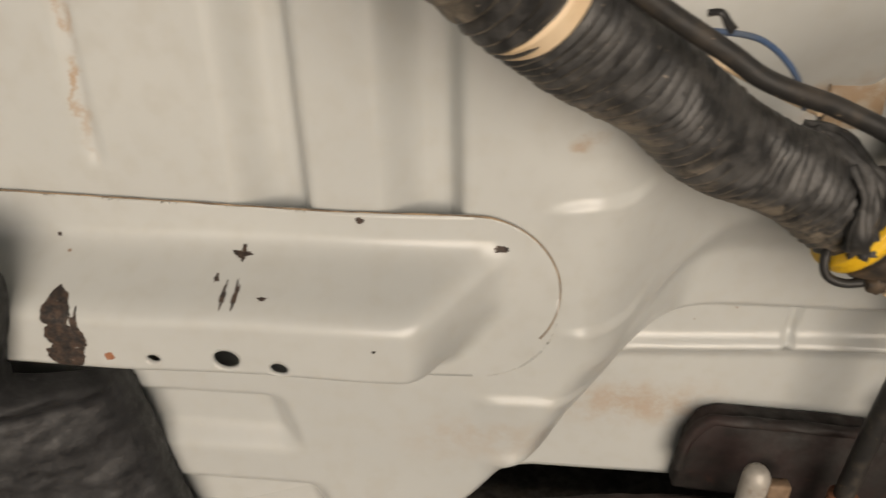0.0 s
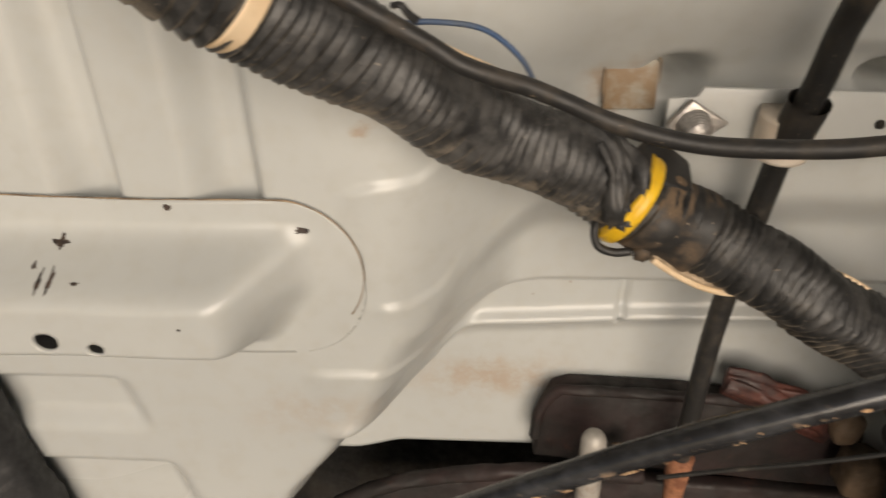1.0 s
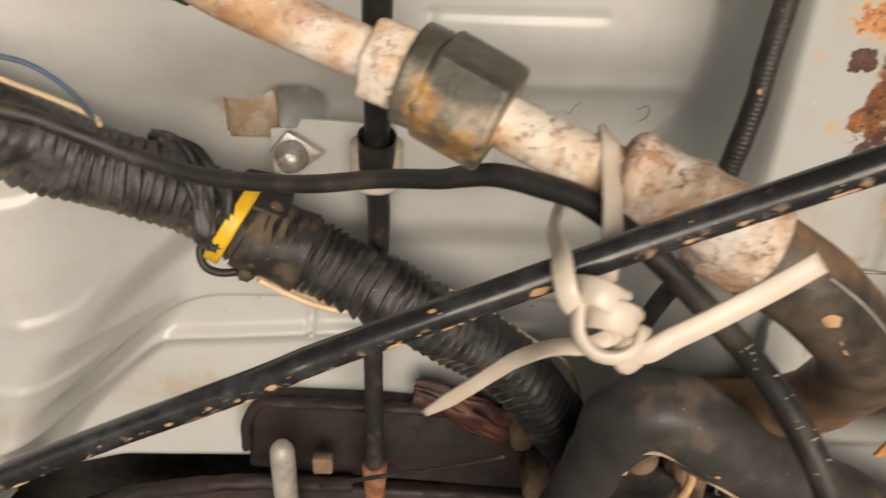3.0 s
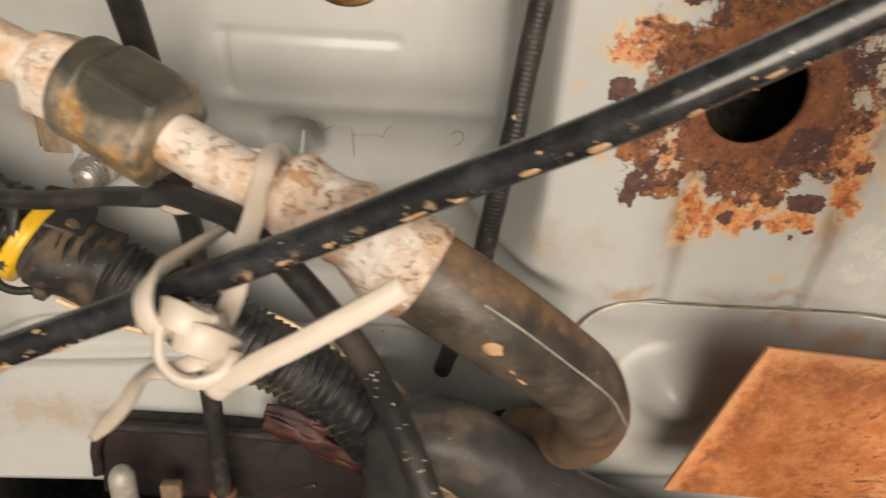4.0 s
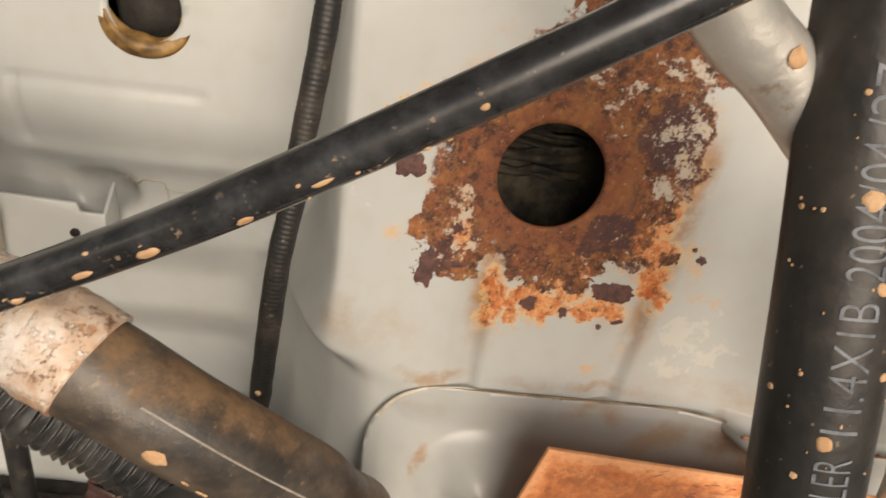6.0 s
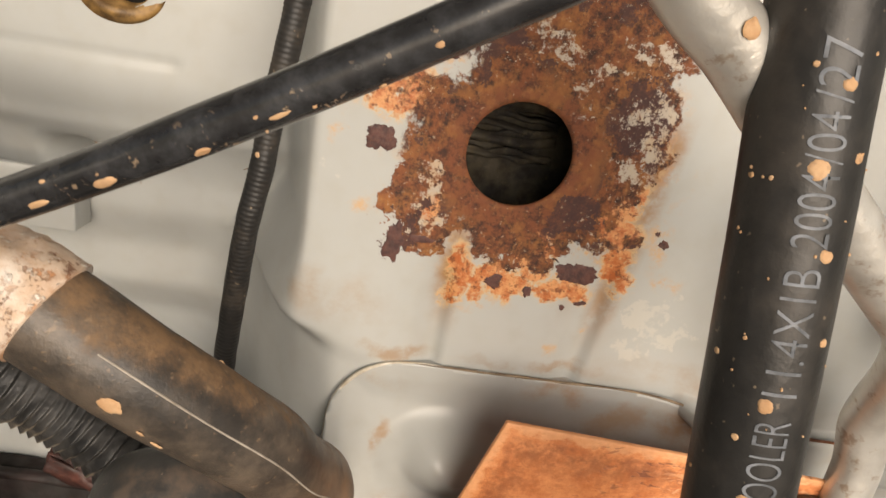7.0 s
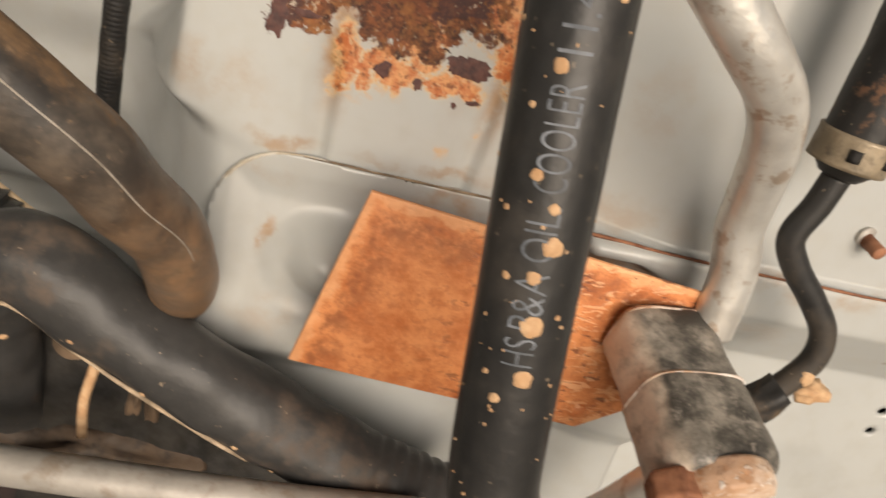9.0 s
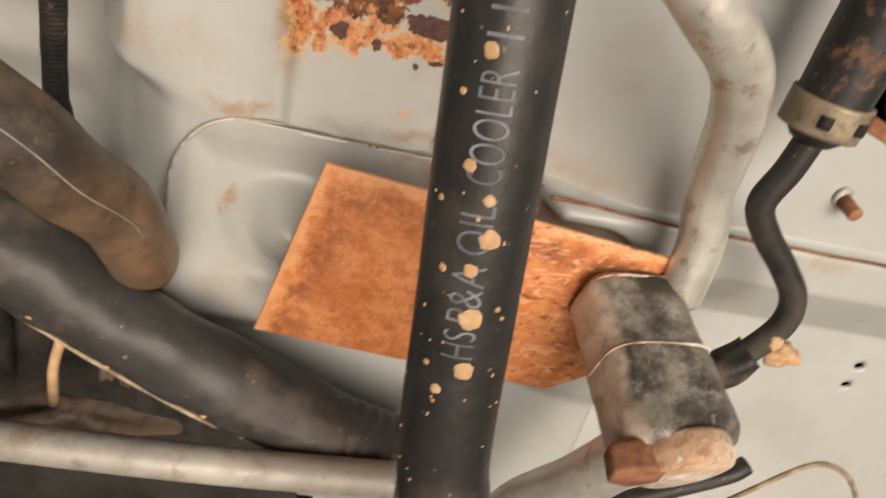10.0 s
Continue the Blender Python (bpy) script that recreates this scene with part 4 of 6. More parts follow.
MEMBER_HOLES = ((-0.0764, 0.8942, 0.0019, 0.0014), (-0.0562, 0.8948, 0.0036, 0.0030), (-0.0421, 0.8926, 0.0025, 0.0020))
bm = sheet(spaced(((-0.30, -0.13, 0.004), (-0.13, 0.033, 0.0007))), spaced(((0.874, 0.9345, 0.0006),)), member_y, MEMBER_HOLES, member_keep, 0.0012)
member = thing("crossmember", (-0.1, 0.207, 0.88), "grey-white painted steel channel crossmember with punched holes and chips", "crossmember")
part("channel", bm, PAINT, member)
part("seam_line", tube(member_rim(), 0.00026, 0.0009, 8, wobble=0.00025), GRIME, member, "brown grime in the seam")
for cx, cz, rx, rz, sd, sp in ((-0.1015, 0.9070, 0.0046, 0.0046, 1, 0.22), (-0.1005, 0.9005, 0.0050, 0.0052, 14, 0.25), (-0.1015, 0.8935, 0.0060, 0.0048, 15, 0.28), (-0.0960, 0.9010, 0.0016, 0.0060, 16, 0.8),
                               (-0.0545, 0.9172, 0.0024, 0.0007, 2, 0.9), (-0.0541, 0.9176, 0.0007, 0.0016, 12, 0.9), (-0.0568, 0.9110, 0.0007, 0.0018, 3, 0.9), (-0.0535, 0.9112, 0.0008, 0.0020, 4, 0.9), 
                               (-0.0598, 0.9136, 0.0008, 0.0006, 5, 0.8), (-0.0460, 0.9108, 0.0012, 0.0003, 6, 0.9), (-0.0222, 0.9270, 0.0013, 0.0010, 7, 0.5), (0.0150, 0.9197, 0.0020, 0.0009, 8, 0.8),
                               (-0.0160, 0.9006, 0.0005, 0.0004, 9, 0.6), (-0.0885, 0.8945, 0.0017, 0.0013, 10, 0.4), (-0.1080, 0.9200, 0.0007, 0.0005, 11, 0.6)):
    part("paint_chip", patch(member_y, cx, cz, rx, rz, sd, 0.00015 + 0.00004 * (sd % 5), sp, 5, 64), CHIP if sd != 10 else RUSTY, member)

# ---- sound pad on the left ----
pad = thing("sound_deadening_pad", (-0.125, 0.2, 0.80), "black fuzzy moulded sound pad below the crossmember", "pad")
bm = bmesh.new()
bmesh.ops.create_grid(bm, x_segments=90, y_segments=120, size=0.5)
for v in bm.verts:
    u, w = v.co.x + 0.5, v.co.y + 0.5
    z = 0.785 + 0.150 * w
    right = np.interp(z, (0.785, 0.834, 0.8638, 0.8770, 0.8825, 0.8860, 0.8912, 0.9029, 0.9157, 0.9279, 0.935), (-0.084, -0.0912, -0.0958, -0.0985, -0.1050, -0.1160, -0.1172, -0.1128, -0.1095, -0.1115, -0.118))
    x = -0.24 + (right + 0.24) * u
    rim = min(1 - u, 0.2) / 0.2
    y = 0.200 - 0.018 * (rim ** 0.5) - 0.02 * (1 - u) * (z > 0) - 0.022 * float(smooth_step(0.872, 0.888, z)) + 0.003 * noise.noise(Vector((x * 40, z * 40, 3))) + 0.0010 * noise.noise(Vector((x * 190, z * 190, 1))) + 0.0009 * noise.noise(Vector((x * 520, z * 520, 4)))
    v.co = Vector((x, y, z))
ext = bmesh.ops.extrude_edge_only(bm, edges=[e for e in bm.edges if e.is_boundary])
bmesh.ops.translate(bm, verts=[g for g in ext["geom"] if isinstance(g, bmesh.types.BMVert)], vec=(-0.002, 0.008, 0))
bmesh.ops.recalc_face_normals(bm, faces=bm.faces)
part("pad", bm, FELT, pad)
rng = random.Random(8)
for k in range(16):
    cx, cz, rr = rng.uniform(-0.150, -0.105), rng.uniform(0.815, 0.872), rng.uniform(0.0012, 0.0028)
    a0 = rng.uniform(0, 6.3)
    curl = [(cx + rr * math.cos(a0 + u), 0.1905 - 0.0012 * math.sin(u), cz + rr * 0.8 * math.sin(a0 + u)) for u in np.linspace(0, rng.uniform(2.5, 5.5), 7)]
    part("fuzz_curl", tube(curl, 0.00022, 0.0006, 6), FUZZ, pad, "grey loose fibre")

# ---- bracket with stud, clip and black rod ----
BR = 0.2242
bracket = thing("mounting_bracket", (0.147, BR, 0.935), "grey painted steel bracket with a bolted stud on the firewall", "bracket")
bm = slab([(0.1150, BR, 0.9352), (0.1790, BR, 0.9352), (0.1789, BR, 0.9500), (0.1722, BR, 0.9500), (0.1716, BR, 0.9526), (0.1240, BR, 0.9545), (0.1225, BR, 0.9518), (0.1150, BR, 0.9515)], 0.0016, 0.0005)
part("plate", bm, PAINT, bracket)
part("tab", slab([(0.0998, 0.2375, 0.9440), (0.1146, 0.2375, 0.9440), (0.1146, 0.2375, 0.9575), (0.1130, 0.2375, 0.9590), (0.1014, 0.2375, 0.9590), (0.0998, 0.2375, 0.9575)], 0.0012, 0.0004), TABMAT, bracket, "rust-stained tab")
part("tab_outline", tube([(0.0995, 0.2372, 0.9460), (0.0995, 0.2372, 0.9560), (0.1000, 0.2372, 0.9588), (0.1025, 0.2372, 0.9594), (0.1120, 0.2372, 0.9594), (0.1146, 0.2372, 0.9586), (0.1149, 0.2372, 0.9560), (0.1149, 0.2372, 0.9520)], 0.00022, 0.0006, 8, wobble=0.0002), GRIME, bracket, "dark grime round the tab")
bm = slab([(0.1789, BR + 0.0004, 0.9353), (0.1789, BR + 0.0004, 0.9499), (0.1791, 0.2318, 0.9566), (0.1795, 0.2342, 0.9345)], 0.0012, 0.0003)
part("side_flange", bm, PAINT, bracket)
foot = [(x, float(firewall_y(np.array(x), np.array(z))) - 0.0001, z) for x, z in ((0.1792, 0.9575), (0.1815, 0.9588), (0.1836, 0.9566), (0.1856, 0.9572), (0.1868, 0.9584), (0.1908, 0.9584), (0.1925, 0.9568), (0.1930, 0.9480))]
part("foot_outline", tube(foot, 0.00016, 0.0005, 8, wobble=0.0001), TABMAT, bracket, "thin line along the welded foot's outline")
thread = [(x, float(firewall_y(np.array(x), np.array(z))) - 0.0002, z) for x, z in ((0.1928, 0.9556), (0.1965, 0.9555), (0.1995, 0.9560), (0.2012, 0.9548), (0.2024, 0.9575), (0.2040, 0.9592))]
part("sealer_thread", tube(thread, 0.00013, 0.0005, 8, wobble=0.0001), TABMAT, bracket, "loose grey sealer thread")
# a black disc, not a cut, gives the hole its darkness
bm = bmesh.new()
bmesh.ops.create_cone(bm, segments=16, radius1=0.0013, radius2=0.0013, depth=0.0004, cap_ends=True, matrix=pose(0.1708, BR - 0.0003, 0.9440, 90))
part("punched_hole", bm, DARK, bracket)
s = 0.0070
bm = slab([(0.1215 - s, 0.2200, 0.9452), (0.1225, 0.2200, 0.9452 - s * 0.8), (0.1215 + s * 1.3, 0.2200, 0.9458), (0.1205, 0.2200, 0.9452 + s)], 0.0022, 0.0004)
washer = part("square_washer", bm, BRIGHT, bracket, "bright zinc square washer")
bm = tube([(0.1217, 0.2215, 0.9452), (0.1217, 0.2180, 0.9452), (0.1217, 0.2140, 0.9450)], lambda a, th: 0.0047 - 0.0005 * (math.sin(a * 2 * math.pi / 0.0011) > 0) - 0.32 * max(0, a - 0.0022), 0.00015, 24, wobble=0.0005)
part("stud", bm, BRIGHT, bracket, "bright threaded stud")

rod_v = thing("black_vertical_rod", (0.141, 0.236, 0.79), "black rubber-coated rod standing through a clip on the bracket", "rod")
VR = [(0.1501, 0.1793, 1.0108), (0.1474, 0.2010, 0.9802), (0.1466, 0.2099, 0.9597), (0.1453, 0.2180, 0.9407), (0.1453, 0.2255, 0.9214), (0.1421, 0.2335, 0.8738), (0.1412, 0.2376, 0.8375), (0.1406, 0.2396, 0.8085), (0.1403, 0.2402, 0.7904)]
part("rod", tube(VR, 0.0035, 0.0012, 20), CABLE, rod_v)
part("collar", tube([(0.1463, 0.2118, 0.9545), (0.1455, 0.2165, 0.9425)], lambda a, th: 0.0053 - 0.03 * a, 0.0006, 24, caps=False), RUBBER, rod_v, "black clip collar")
part("grommet", tube([(0.1455, 0.2195, 0.9490), (0.1452, 0.2218, 0.9372)], 0.0076, 0.0008, 24), NYLON, rod_v, "cream plastic grommet")
part("tip", tube([(0.1406, 0.2398, 0.8045), (0.1404, 0.2402, 0.7950), (0.1402, 0.2405, 0.7800)], lambda a, th: 0.0052 - 0.06 * a, 0.001, 16), RUSTY, rod_v, "rusty rod end")

# ---- wiring harness ----
harness = thing("wiring_harness", (0.1, 0.205, 0.93), "thick black tape-wrapped wiring harness with yellow and cream bands", "harness")
HP = [(-0.0104, 0.1516, 1.0155), (0.0123, 0.1670, 0.9969), (0.0222, 0.1750, 0.9881), (0.0424, 0.1897, 0.9706), (0.0672, 0.2017, 0.9514), (0.0863, 0.2100, 0.9400), (0.0954, 0.2134, 0.9340), (0.1109, 0.2130, 0.9238), (0.1345, 0.2139, 0.9115), (0.1654, 0.2157, 0.8907), (0.1837, 0.2159, 0.8779), (0.2016, 0.2162, 0.8584), (0.2168, 0.2209, 0.8293), (0.2224, 0.2257, 0.7976)]


def wrapped(r0, r1, length, pitch, depth, seed, even=0.40):
    """Radius of a tape-wrapped loom: overlapping turns, uneven in width and tightness."""
    def r(a, th):
        cs, sn = math.cos(th), math.sin(th)
        wob = 1.5 * noise.noise(Vector((a * 55 + seed, 0.25 * cs, 0.25 * sn))) + 0.35 * noise.noise(Vector((a * 210, 0.7 * cs, 0.7 * sn + seed)))
        ph = (a / pitch + th / (2 * math.pi) * 0.35 + wob) % 1.0
        amp = depth * min(1.3, max(0.03, even + 1.3 * noise.noise(Vector((a * 42, cs * 1.0, sn * 1.0 + seed)))))
        lump = 0.0005 * noise.noise(Vector((a * 50, cs * 1.4 + seed, sn * 1.4))) + 0.00025 * noise.noise(Vector((a * 420, cs * 2.2, sn * 2.2 + seed)))
        return r0 + (r1 - r0) * min(1, a / length) + amp * (ph ** 0.6 if ph < 0.85 else (1 - ph) / 0.15) + lump
    return r


def harness_skin(x, turn, lift=0.0):
    """A place on the harness at x along it; turn in degrees from the side that looks forward and up, + towards the top."""
    line_ = HARNESS_LINE
    k = int(np.argmin(np.abs(line_[:, 0] - x)))
    k = min(max(k, 1), len(line_) - 2)
    way_ = line_[k + 1] - line_[k - 1]
    way_ /= np.linalg.norm(way_)
    face_ = np.array((0, -0.87, 0.49))
    face_ = face_ - way_ * (face_ @ way_)
    face_ /= np.linalg.norm(face_)
    top_ = np.cross(face_, way_)
    top_ = top_ if top_[2] > 0 else -top_
    a = radians(turn)
    return tuple(line_[k] + (0.0112 + lift) * (math.cos(a) * face_ + math.sin(a) * top_))


HARNESS_LINE = spline(HP, 0.0005)[0]


def harness_cut(x0, x1):
    """The harness's centre line between two stations."""
    return [tuple(q) for q in HARNESS_LINE[(HARNESS_LINE[:, 0] >= x0) & (HARNESS_LINE[:, 0] <= x1)][::4]]


part("taped_sleeve", tube(HP[:8], wrapped(0.0110, 0.0102, 0.15, 0.0030, 0.0017, 2.0, 0.60), 0.00034, 48), TAPE, harness)
part("corrugated_sleeve", tube(HP[6:], wrapped(0.0096, 0.0092, 0.15, 0.0031, 0.0023, 9.0, 0.95), 0.00040, 44), LOOM, harness, "dusty corrugated sleeve")
part("band", tube(harness_cut(0.0192, 0.0222), 0.0122, 0.0004, 40, wobble=0.0003), CREAM, harness, "cream tape band")
part("yellow_band", tube(harness_cut(0.1031, 0.1078), lambda a, th: 0.0132 + 0.0002 * math.sin(a * 3000), 0.0006, 44, wobble=0.0003), YELLOW, harness, "yellow tape band")
part("cuff", tube(harness_cut(0.1080, 0.1260), lambda a, th: 0.0117 - 0.03 * max(0, a - 0.010) + 0.0005 * math.sin(a * 420), 0.0006, 40, wobble=0.0014, seed=5), CUFF, harness, "dusty brown rubber cuff")
part("clip_arm", slab([(0.1085, 0.2050, 0.9375), (0.1215, 0.2085, 0.9305), (0.1222, 0.2200, 0.9352), (0.1165, 0.2215, 0.9395), (0.1085, 0.2200, 0.9415)], 0.005, 0.0012), RUBBER, harness, "black clip arm")
for k, (stations, r_) in enumerate((((( 0.0820, 88), (0.0862, 62), (0.0905, 34), (0.0950, 12), (0.1000, -14), (0.1052, -40)), 0.0020), (((0.0835, 78), (0.0870, 44), (0.0910, 20), (0.0960, -6), (0.1010, -30), (0.1048, -52)), 0.0022),
                                    (((0.0840, 90), (0.0900, 66), (0.0960, 42), (0.1010, 22), (0.1048, -8)), 0.0019), (((0.0850, 70), (0.0900, 50), (0.0940, 24), (0.0985, 2), (0.1030, -24)), 0.0015),
                                    (((0.0880, 30), (0.0930, 2), (0.0975, -22), (0.1015, -48)), 0.0014))):
    strip = [harness_skin(x, a, 0.0006 + 0.0010 * ((j + k) % 2)) for j, (x, a) in enumerate(stations)]
    part("tape_tail", tube(strip, r_, 0.0004, 14, wobble=0.0024, seed=k * 3.1, flat=0.55), TAPE, harness, "loose twisted tape end")
part("loop", tube([(0.0985, 0.2100, 0.9245), (0.0960, 0.2072, 0.9212), (0.0970, 0.2060, 0.9165), (0.1012, 0.2055, 0.9147), (0.1060, 0.2058, 0.9149)], 0.0012, 0.0008, 10), CABLE, harness, "small black wire loop")
part("clip_screw", tube([(0.1088, 0.2085, 0.9160), (0.1087, 0.2050, 0.9150), (0.1086, 0.2035, 0.9146)], lambda a, th: 0.0024 + 0.0003 * math.sin(th * 6) - 0.5 * max(0, a - 0.0045), 0.0005, 24), CUFF, harness, "dusty clip screw")
for dz in (0.0, 0.0019):
    part("wire", tube([(0.1120, 0.2055, 0.9125 + dz), (0.1200, 0.2078, 0.9060 + dz), (0.1280, 0.2095, 0.9012 + dz), (0.1360, 0.2110, 0.8985 + dz), (0.1430, 0.2150, 0.8975 + dz)], 0.0010, 0.0008, 10), BEAD if dz else CREAM, harness, "tan wire under the sleeve")
part("wire", tube([(0.1640, 0.2215, 0.9010), (0.1720, 0.2200, 0.8985), (0.1811, 0.2200, 0.8925), (0.1953, 0.2224, 0.8805), (0.2087, 0.2274, 0.8678), (0.2160, 0.2285, 0.8520), (0.2175, 0.2290, 0.8300)], 0.0008, 0.0008, 10), CREAM, harness, "thin tan wire")
part("blue_wire", tube([(0.0431, 0.1831, 0.9792), (0.0486, 0.1859, 0.9801), (0.0563, 0.1891, 0.9799), (0.0668, 0.1942, 0.9770), (0.0749, 0.1964, 0.9701), (0.0791, 0.1976, 0.9620)], 0.00065, 0.0008, 10), BLUEWIRE, harness, "blue wire")
part("cream_wire", tube([(0.0445, 0.1918, 0.9787), (0.0504, 0.1942, 0.9774), (0.0589, 0.1972, 0.9721), (0.0712, 0.1996, 0.9657), (0.0785, 0.1984, 0.9627), (0.0815, 0.1949, 0.9619)], 0.00075, 0.0008, 10), CREAM, harness, "cream wire")

# ---- thin black cable ----
cable = thing("black_cable", (0.16, 0.16, 0.96), "thin black jacketed cable draped from the harness past the fitting", "cable")
CP = [(0.0142, 0.1673, 1.0071), (0.0307, 0.1716, 0.9952), (0.0432, 0.1741, 0.9865), (0.0554, 0.1757, 0.9790), (0.0621, 0.1761, 0.9745), (0.0696, 0.1767, 0.9714), (0.0759, 0.1778, 0.9692), (0.0837, 0.1782, 0.9658), (0.0954, 0.1784, 0.9606), (0.1118, 0.1749, 0.9576), (0.1333, 0.1687, 0.9591), (0.1506, 0.1632, 0.9630), (0.1625, 0.1554, 0.9666), (0.1662, 0.1460, 0.9713), (0.1716, 0.1388, 0.9746), (0.1786, 0.1344, 0.9746), (0.1849, 0.1306, 0.9738), (0.1939, 0.1241, 0.9689), (0.2038, 0.1166, 0.9609), (0.2096, 0.1081, 0.9557), (0.2144, 0.1008, 0.9482), (0.2180, 0.0978, 0.9396), (0.2202, 0.0954, 0.9300)]
part("jacket", tube(CP, 0.0020, 0.001, 14, wobble=0.0001), CABLE, cable)

cl_ = (spline(CP, 0.001)[0], 0.0020)
rng = random.Random(12)
for k in range(26):
    mud_spot(cl_, rng.uniform(0.86, 0.995), rng.gauss(-30, 22), rng.choice((0.00007, 0.00010, 0.00015)), cable, k * 1.1, 1.2, NYLON)
part("tape_scrap", tube([(0.0500, 0.1725, 0.9865), (0.0520, 0.1715, 0.9868), (0.0535, 0.1718, 0.9850), (0.0548, 0.1730, 0.9835)], 0.0008, 0.0004, 10, wobble=0.0014, seed=3, flat=0.5), TAPE, cable, "torn scrap of black tape")

# ---- air-conditioning line: pipe, nut, crimp and rubber hose ----
acl = thing("air_conditioning_line", (0.19, 0.137, 0.96), "corroded aluminium pipe with nut and muddy rubber hose", "pipe")
AP = [(0.1000, 0.1600, 1.0120), (0.1200, 0.1562, 1.0030), (0.1299, 0.1543, 0.9985), (0.1480, 0.1500, 0.9918), (0.1602, 0.1464, 0.9880), (0.1738, 0.1415, 0.9820), (0.1867, 0.1362, 0.9778), (0.1992, 0.1326, 0.9745), (0.2129, 0.1300, 0.9663)]


def along(points, f):
    line, _ = spline(points, 0.001)
    k = f * (len(line) - 1)
    i = int(min(max(k, 0), len(line) - 2))
    return line[i] + (line[i + 1] - line[i]) * (k - i)


part("pipe", tube(AP[1:8], lambda a, th: 0.0045 + 0.0005 * float(smooth_step(0.030, 0.010, a)), 0.001, 24, wobble=0.00025), BLOOM, acl, "tan and white corroded pipe")
part("end_cap", tube([(0.0900, 0.1618, 1.0165), (0.1100, 0.1581, 1.0075), (0.1212, 0.1559, 1.0025)], 0.0060, 0.001, 24, wobble=0.0012), RUBBER, acl, "black sleeve end")


def hexagon(a, b, radius, turn, bevel=0.0008):
    """A six-sided nut from a to b."""
    a, b = Vector(a), Vector(b)
    bm_ = bmesh.new()
    m_ = Matrix.Translation((a + b) / 2) @ (b - a).to_track_quat("Z", "Y").to_matrix().to_4x4() @ pose(0, 0, 0, 0, 0, turn)
    bmesh.ops.create_cone(bm_, segments=6, radius1=radius, radius2=radius, depth=(b - a).length, cap_ends=True, matrix=m_)
    bmesh.ops.bevel(bm_, geom=list(bm_.edges), offset=bevel, segments=3, affect="EDGES", profile=0.5)
    return bm_


part("lock_nut", hexagon((0.1505, 0.1494, 0.9909), (0.1572, 0.1473, 0.9890), 0.0078, 14, 0.0010), BLOOM, acl, "chalky corroded lock nut")
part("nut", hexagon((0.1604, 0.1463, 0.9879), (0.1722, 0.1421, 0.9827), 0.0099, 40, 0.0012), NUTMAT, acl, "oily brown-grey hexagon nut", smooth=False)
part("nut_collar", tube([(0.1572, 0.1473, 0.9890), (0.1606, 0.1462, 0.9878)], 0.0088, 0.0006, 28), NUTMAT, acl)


def crimp_r(a, th):
    """Two rolled beads, a waist and a flared mouth, all eaten uneven."""
    r = 0.0066 + 0.0011 * math.exp(-(((a - 0.0028) / 0.0020) ** 2)) + 0.0006 * math.exp(-(((a - 0.0115) / 0.0014) ** 2)) - 0.0006 * math.exp(-(((a - 0.0080) / 0.0022) ** 2))
    r += 0.0017 * min(1, max(0, a - 0.0125) / 0.006) - 0.0010 * max(0, 1 - a / 0.0008)
    return r + 0.00028 * noise.noise(Vector((a * 620, math.cos(th) * 3.2, math.sin(th) * 3.2)))


part("crimp_sleeve", tube([(0.1903, 0.1351, 0.9770)] + AP[7:], crimp_r, 0.0004, 64, wobble=0.0009, seed=3), CHALK, acl, "pitted aluminium crimp sleeve")
HO = [(0.2115, 0.1302, 0.9672), (0.2129, 0.1300, 0.9663), (0.2250, 0.1298, 0.9583), (0.2348, 0.1330, 0.9493), (0.2427, 0.1372, 0.9408), (0.2474, 0.1430, 0.9312), (0.2515, 0.1521, 0.9210), (0.2527, 0.1585, 0.9114), (0.2520, 0.1660, 0.9025), (0.2496, 0.1755, 0.8934), (0.2443, 0.1900, 0.8821)]
hose_ac = part("rubber_hose", tube(HO, 0.0077, 0.001, 32, wobble=0.0003), MUDHOSE, acl, "muddy black rubber hose")
line, _ = spline(HO, 0.001)
way, side, up = frames(line)
bm = bmesh.new()
last = None
for k in range(int(0.082 * len(line)), int(0.57 * len(line))):
    lean = radians(-32 - 14 * float(smooth_step(0.28, 0.5, k / len(line))))
    face = np.array((0, -1.0, 0)) - way[k] * -way[k][1]
    face /= np.linalg.norm(face)
    across = np.cross(way[k], face)
    ring = [bm.verts.new(line[k] + (0.0079 + h) * (math.cos(lean + d) * face + math.sin(lean + d) * across)) for d, h in ((-0.024, -0.0003), (-0.014, 0.0), (0.014, 0.0), (0.024, -0.0003))]
    if last:
        for a, b in zip(range(3), range(1, 4)):
            bm.faces.new((last[a], last[b], ring[b], ring[a]))
    last = ring
bmesh.ops.recalc_face_normals(bm, faces=bm.faces)
part("marking_line", bm, MARKLINE, hose_ac, "pale moulding line")
mud_spot((line, 0.0079), 0.128, 6, 0.0013, hose_ac, 2, 1.5)
mud_spot((line, 0.0079), 0.169, 18, 0.0002, hose_ac, 5, 3.0)
mud_spot((line, 0.0079), 0.187, 22, 0.00022, hose_ac, 7, 5.0)

# ---- diagonal black rod ----
rod = thing("diagonal_black_rod", (0.18, 0.117, 0.96), "glossy black coated rod spattered with dried mud", "rod")
RP = [(0.0206, 0.1243, 0.8844), (0.0598, 0.1219, 0.9076), (0.0946, 0.1188, 0.9288), (0.1348, 0.1139, 0.9510), (0.1480, 0.1143, 0.9572), (0.1884, 0.1149, 0.9748), (0.2152, 0.1100, 0.9894), (0.2356, 0.1045, 1.0012), (0.2580, 0.1019, 1.0148), (0.2741, 0.0993, 1.0255), (0.2996, 0.0932, 1.0441), (0.3323, 0.0845, 1.0666)]
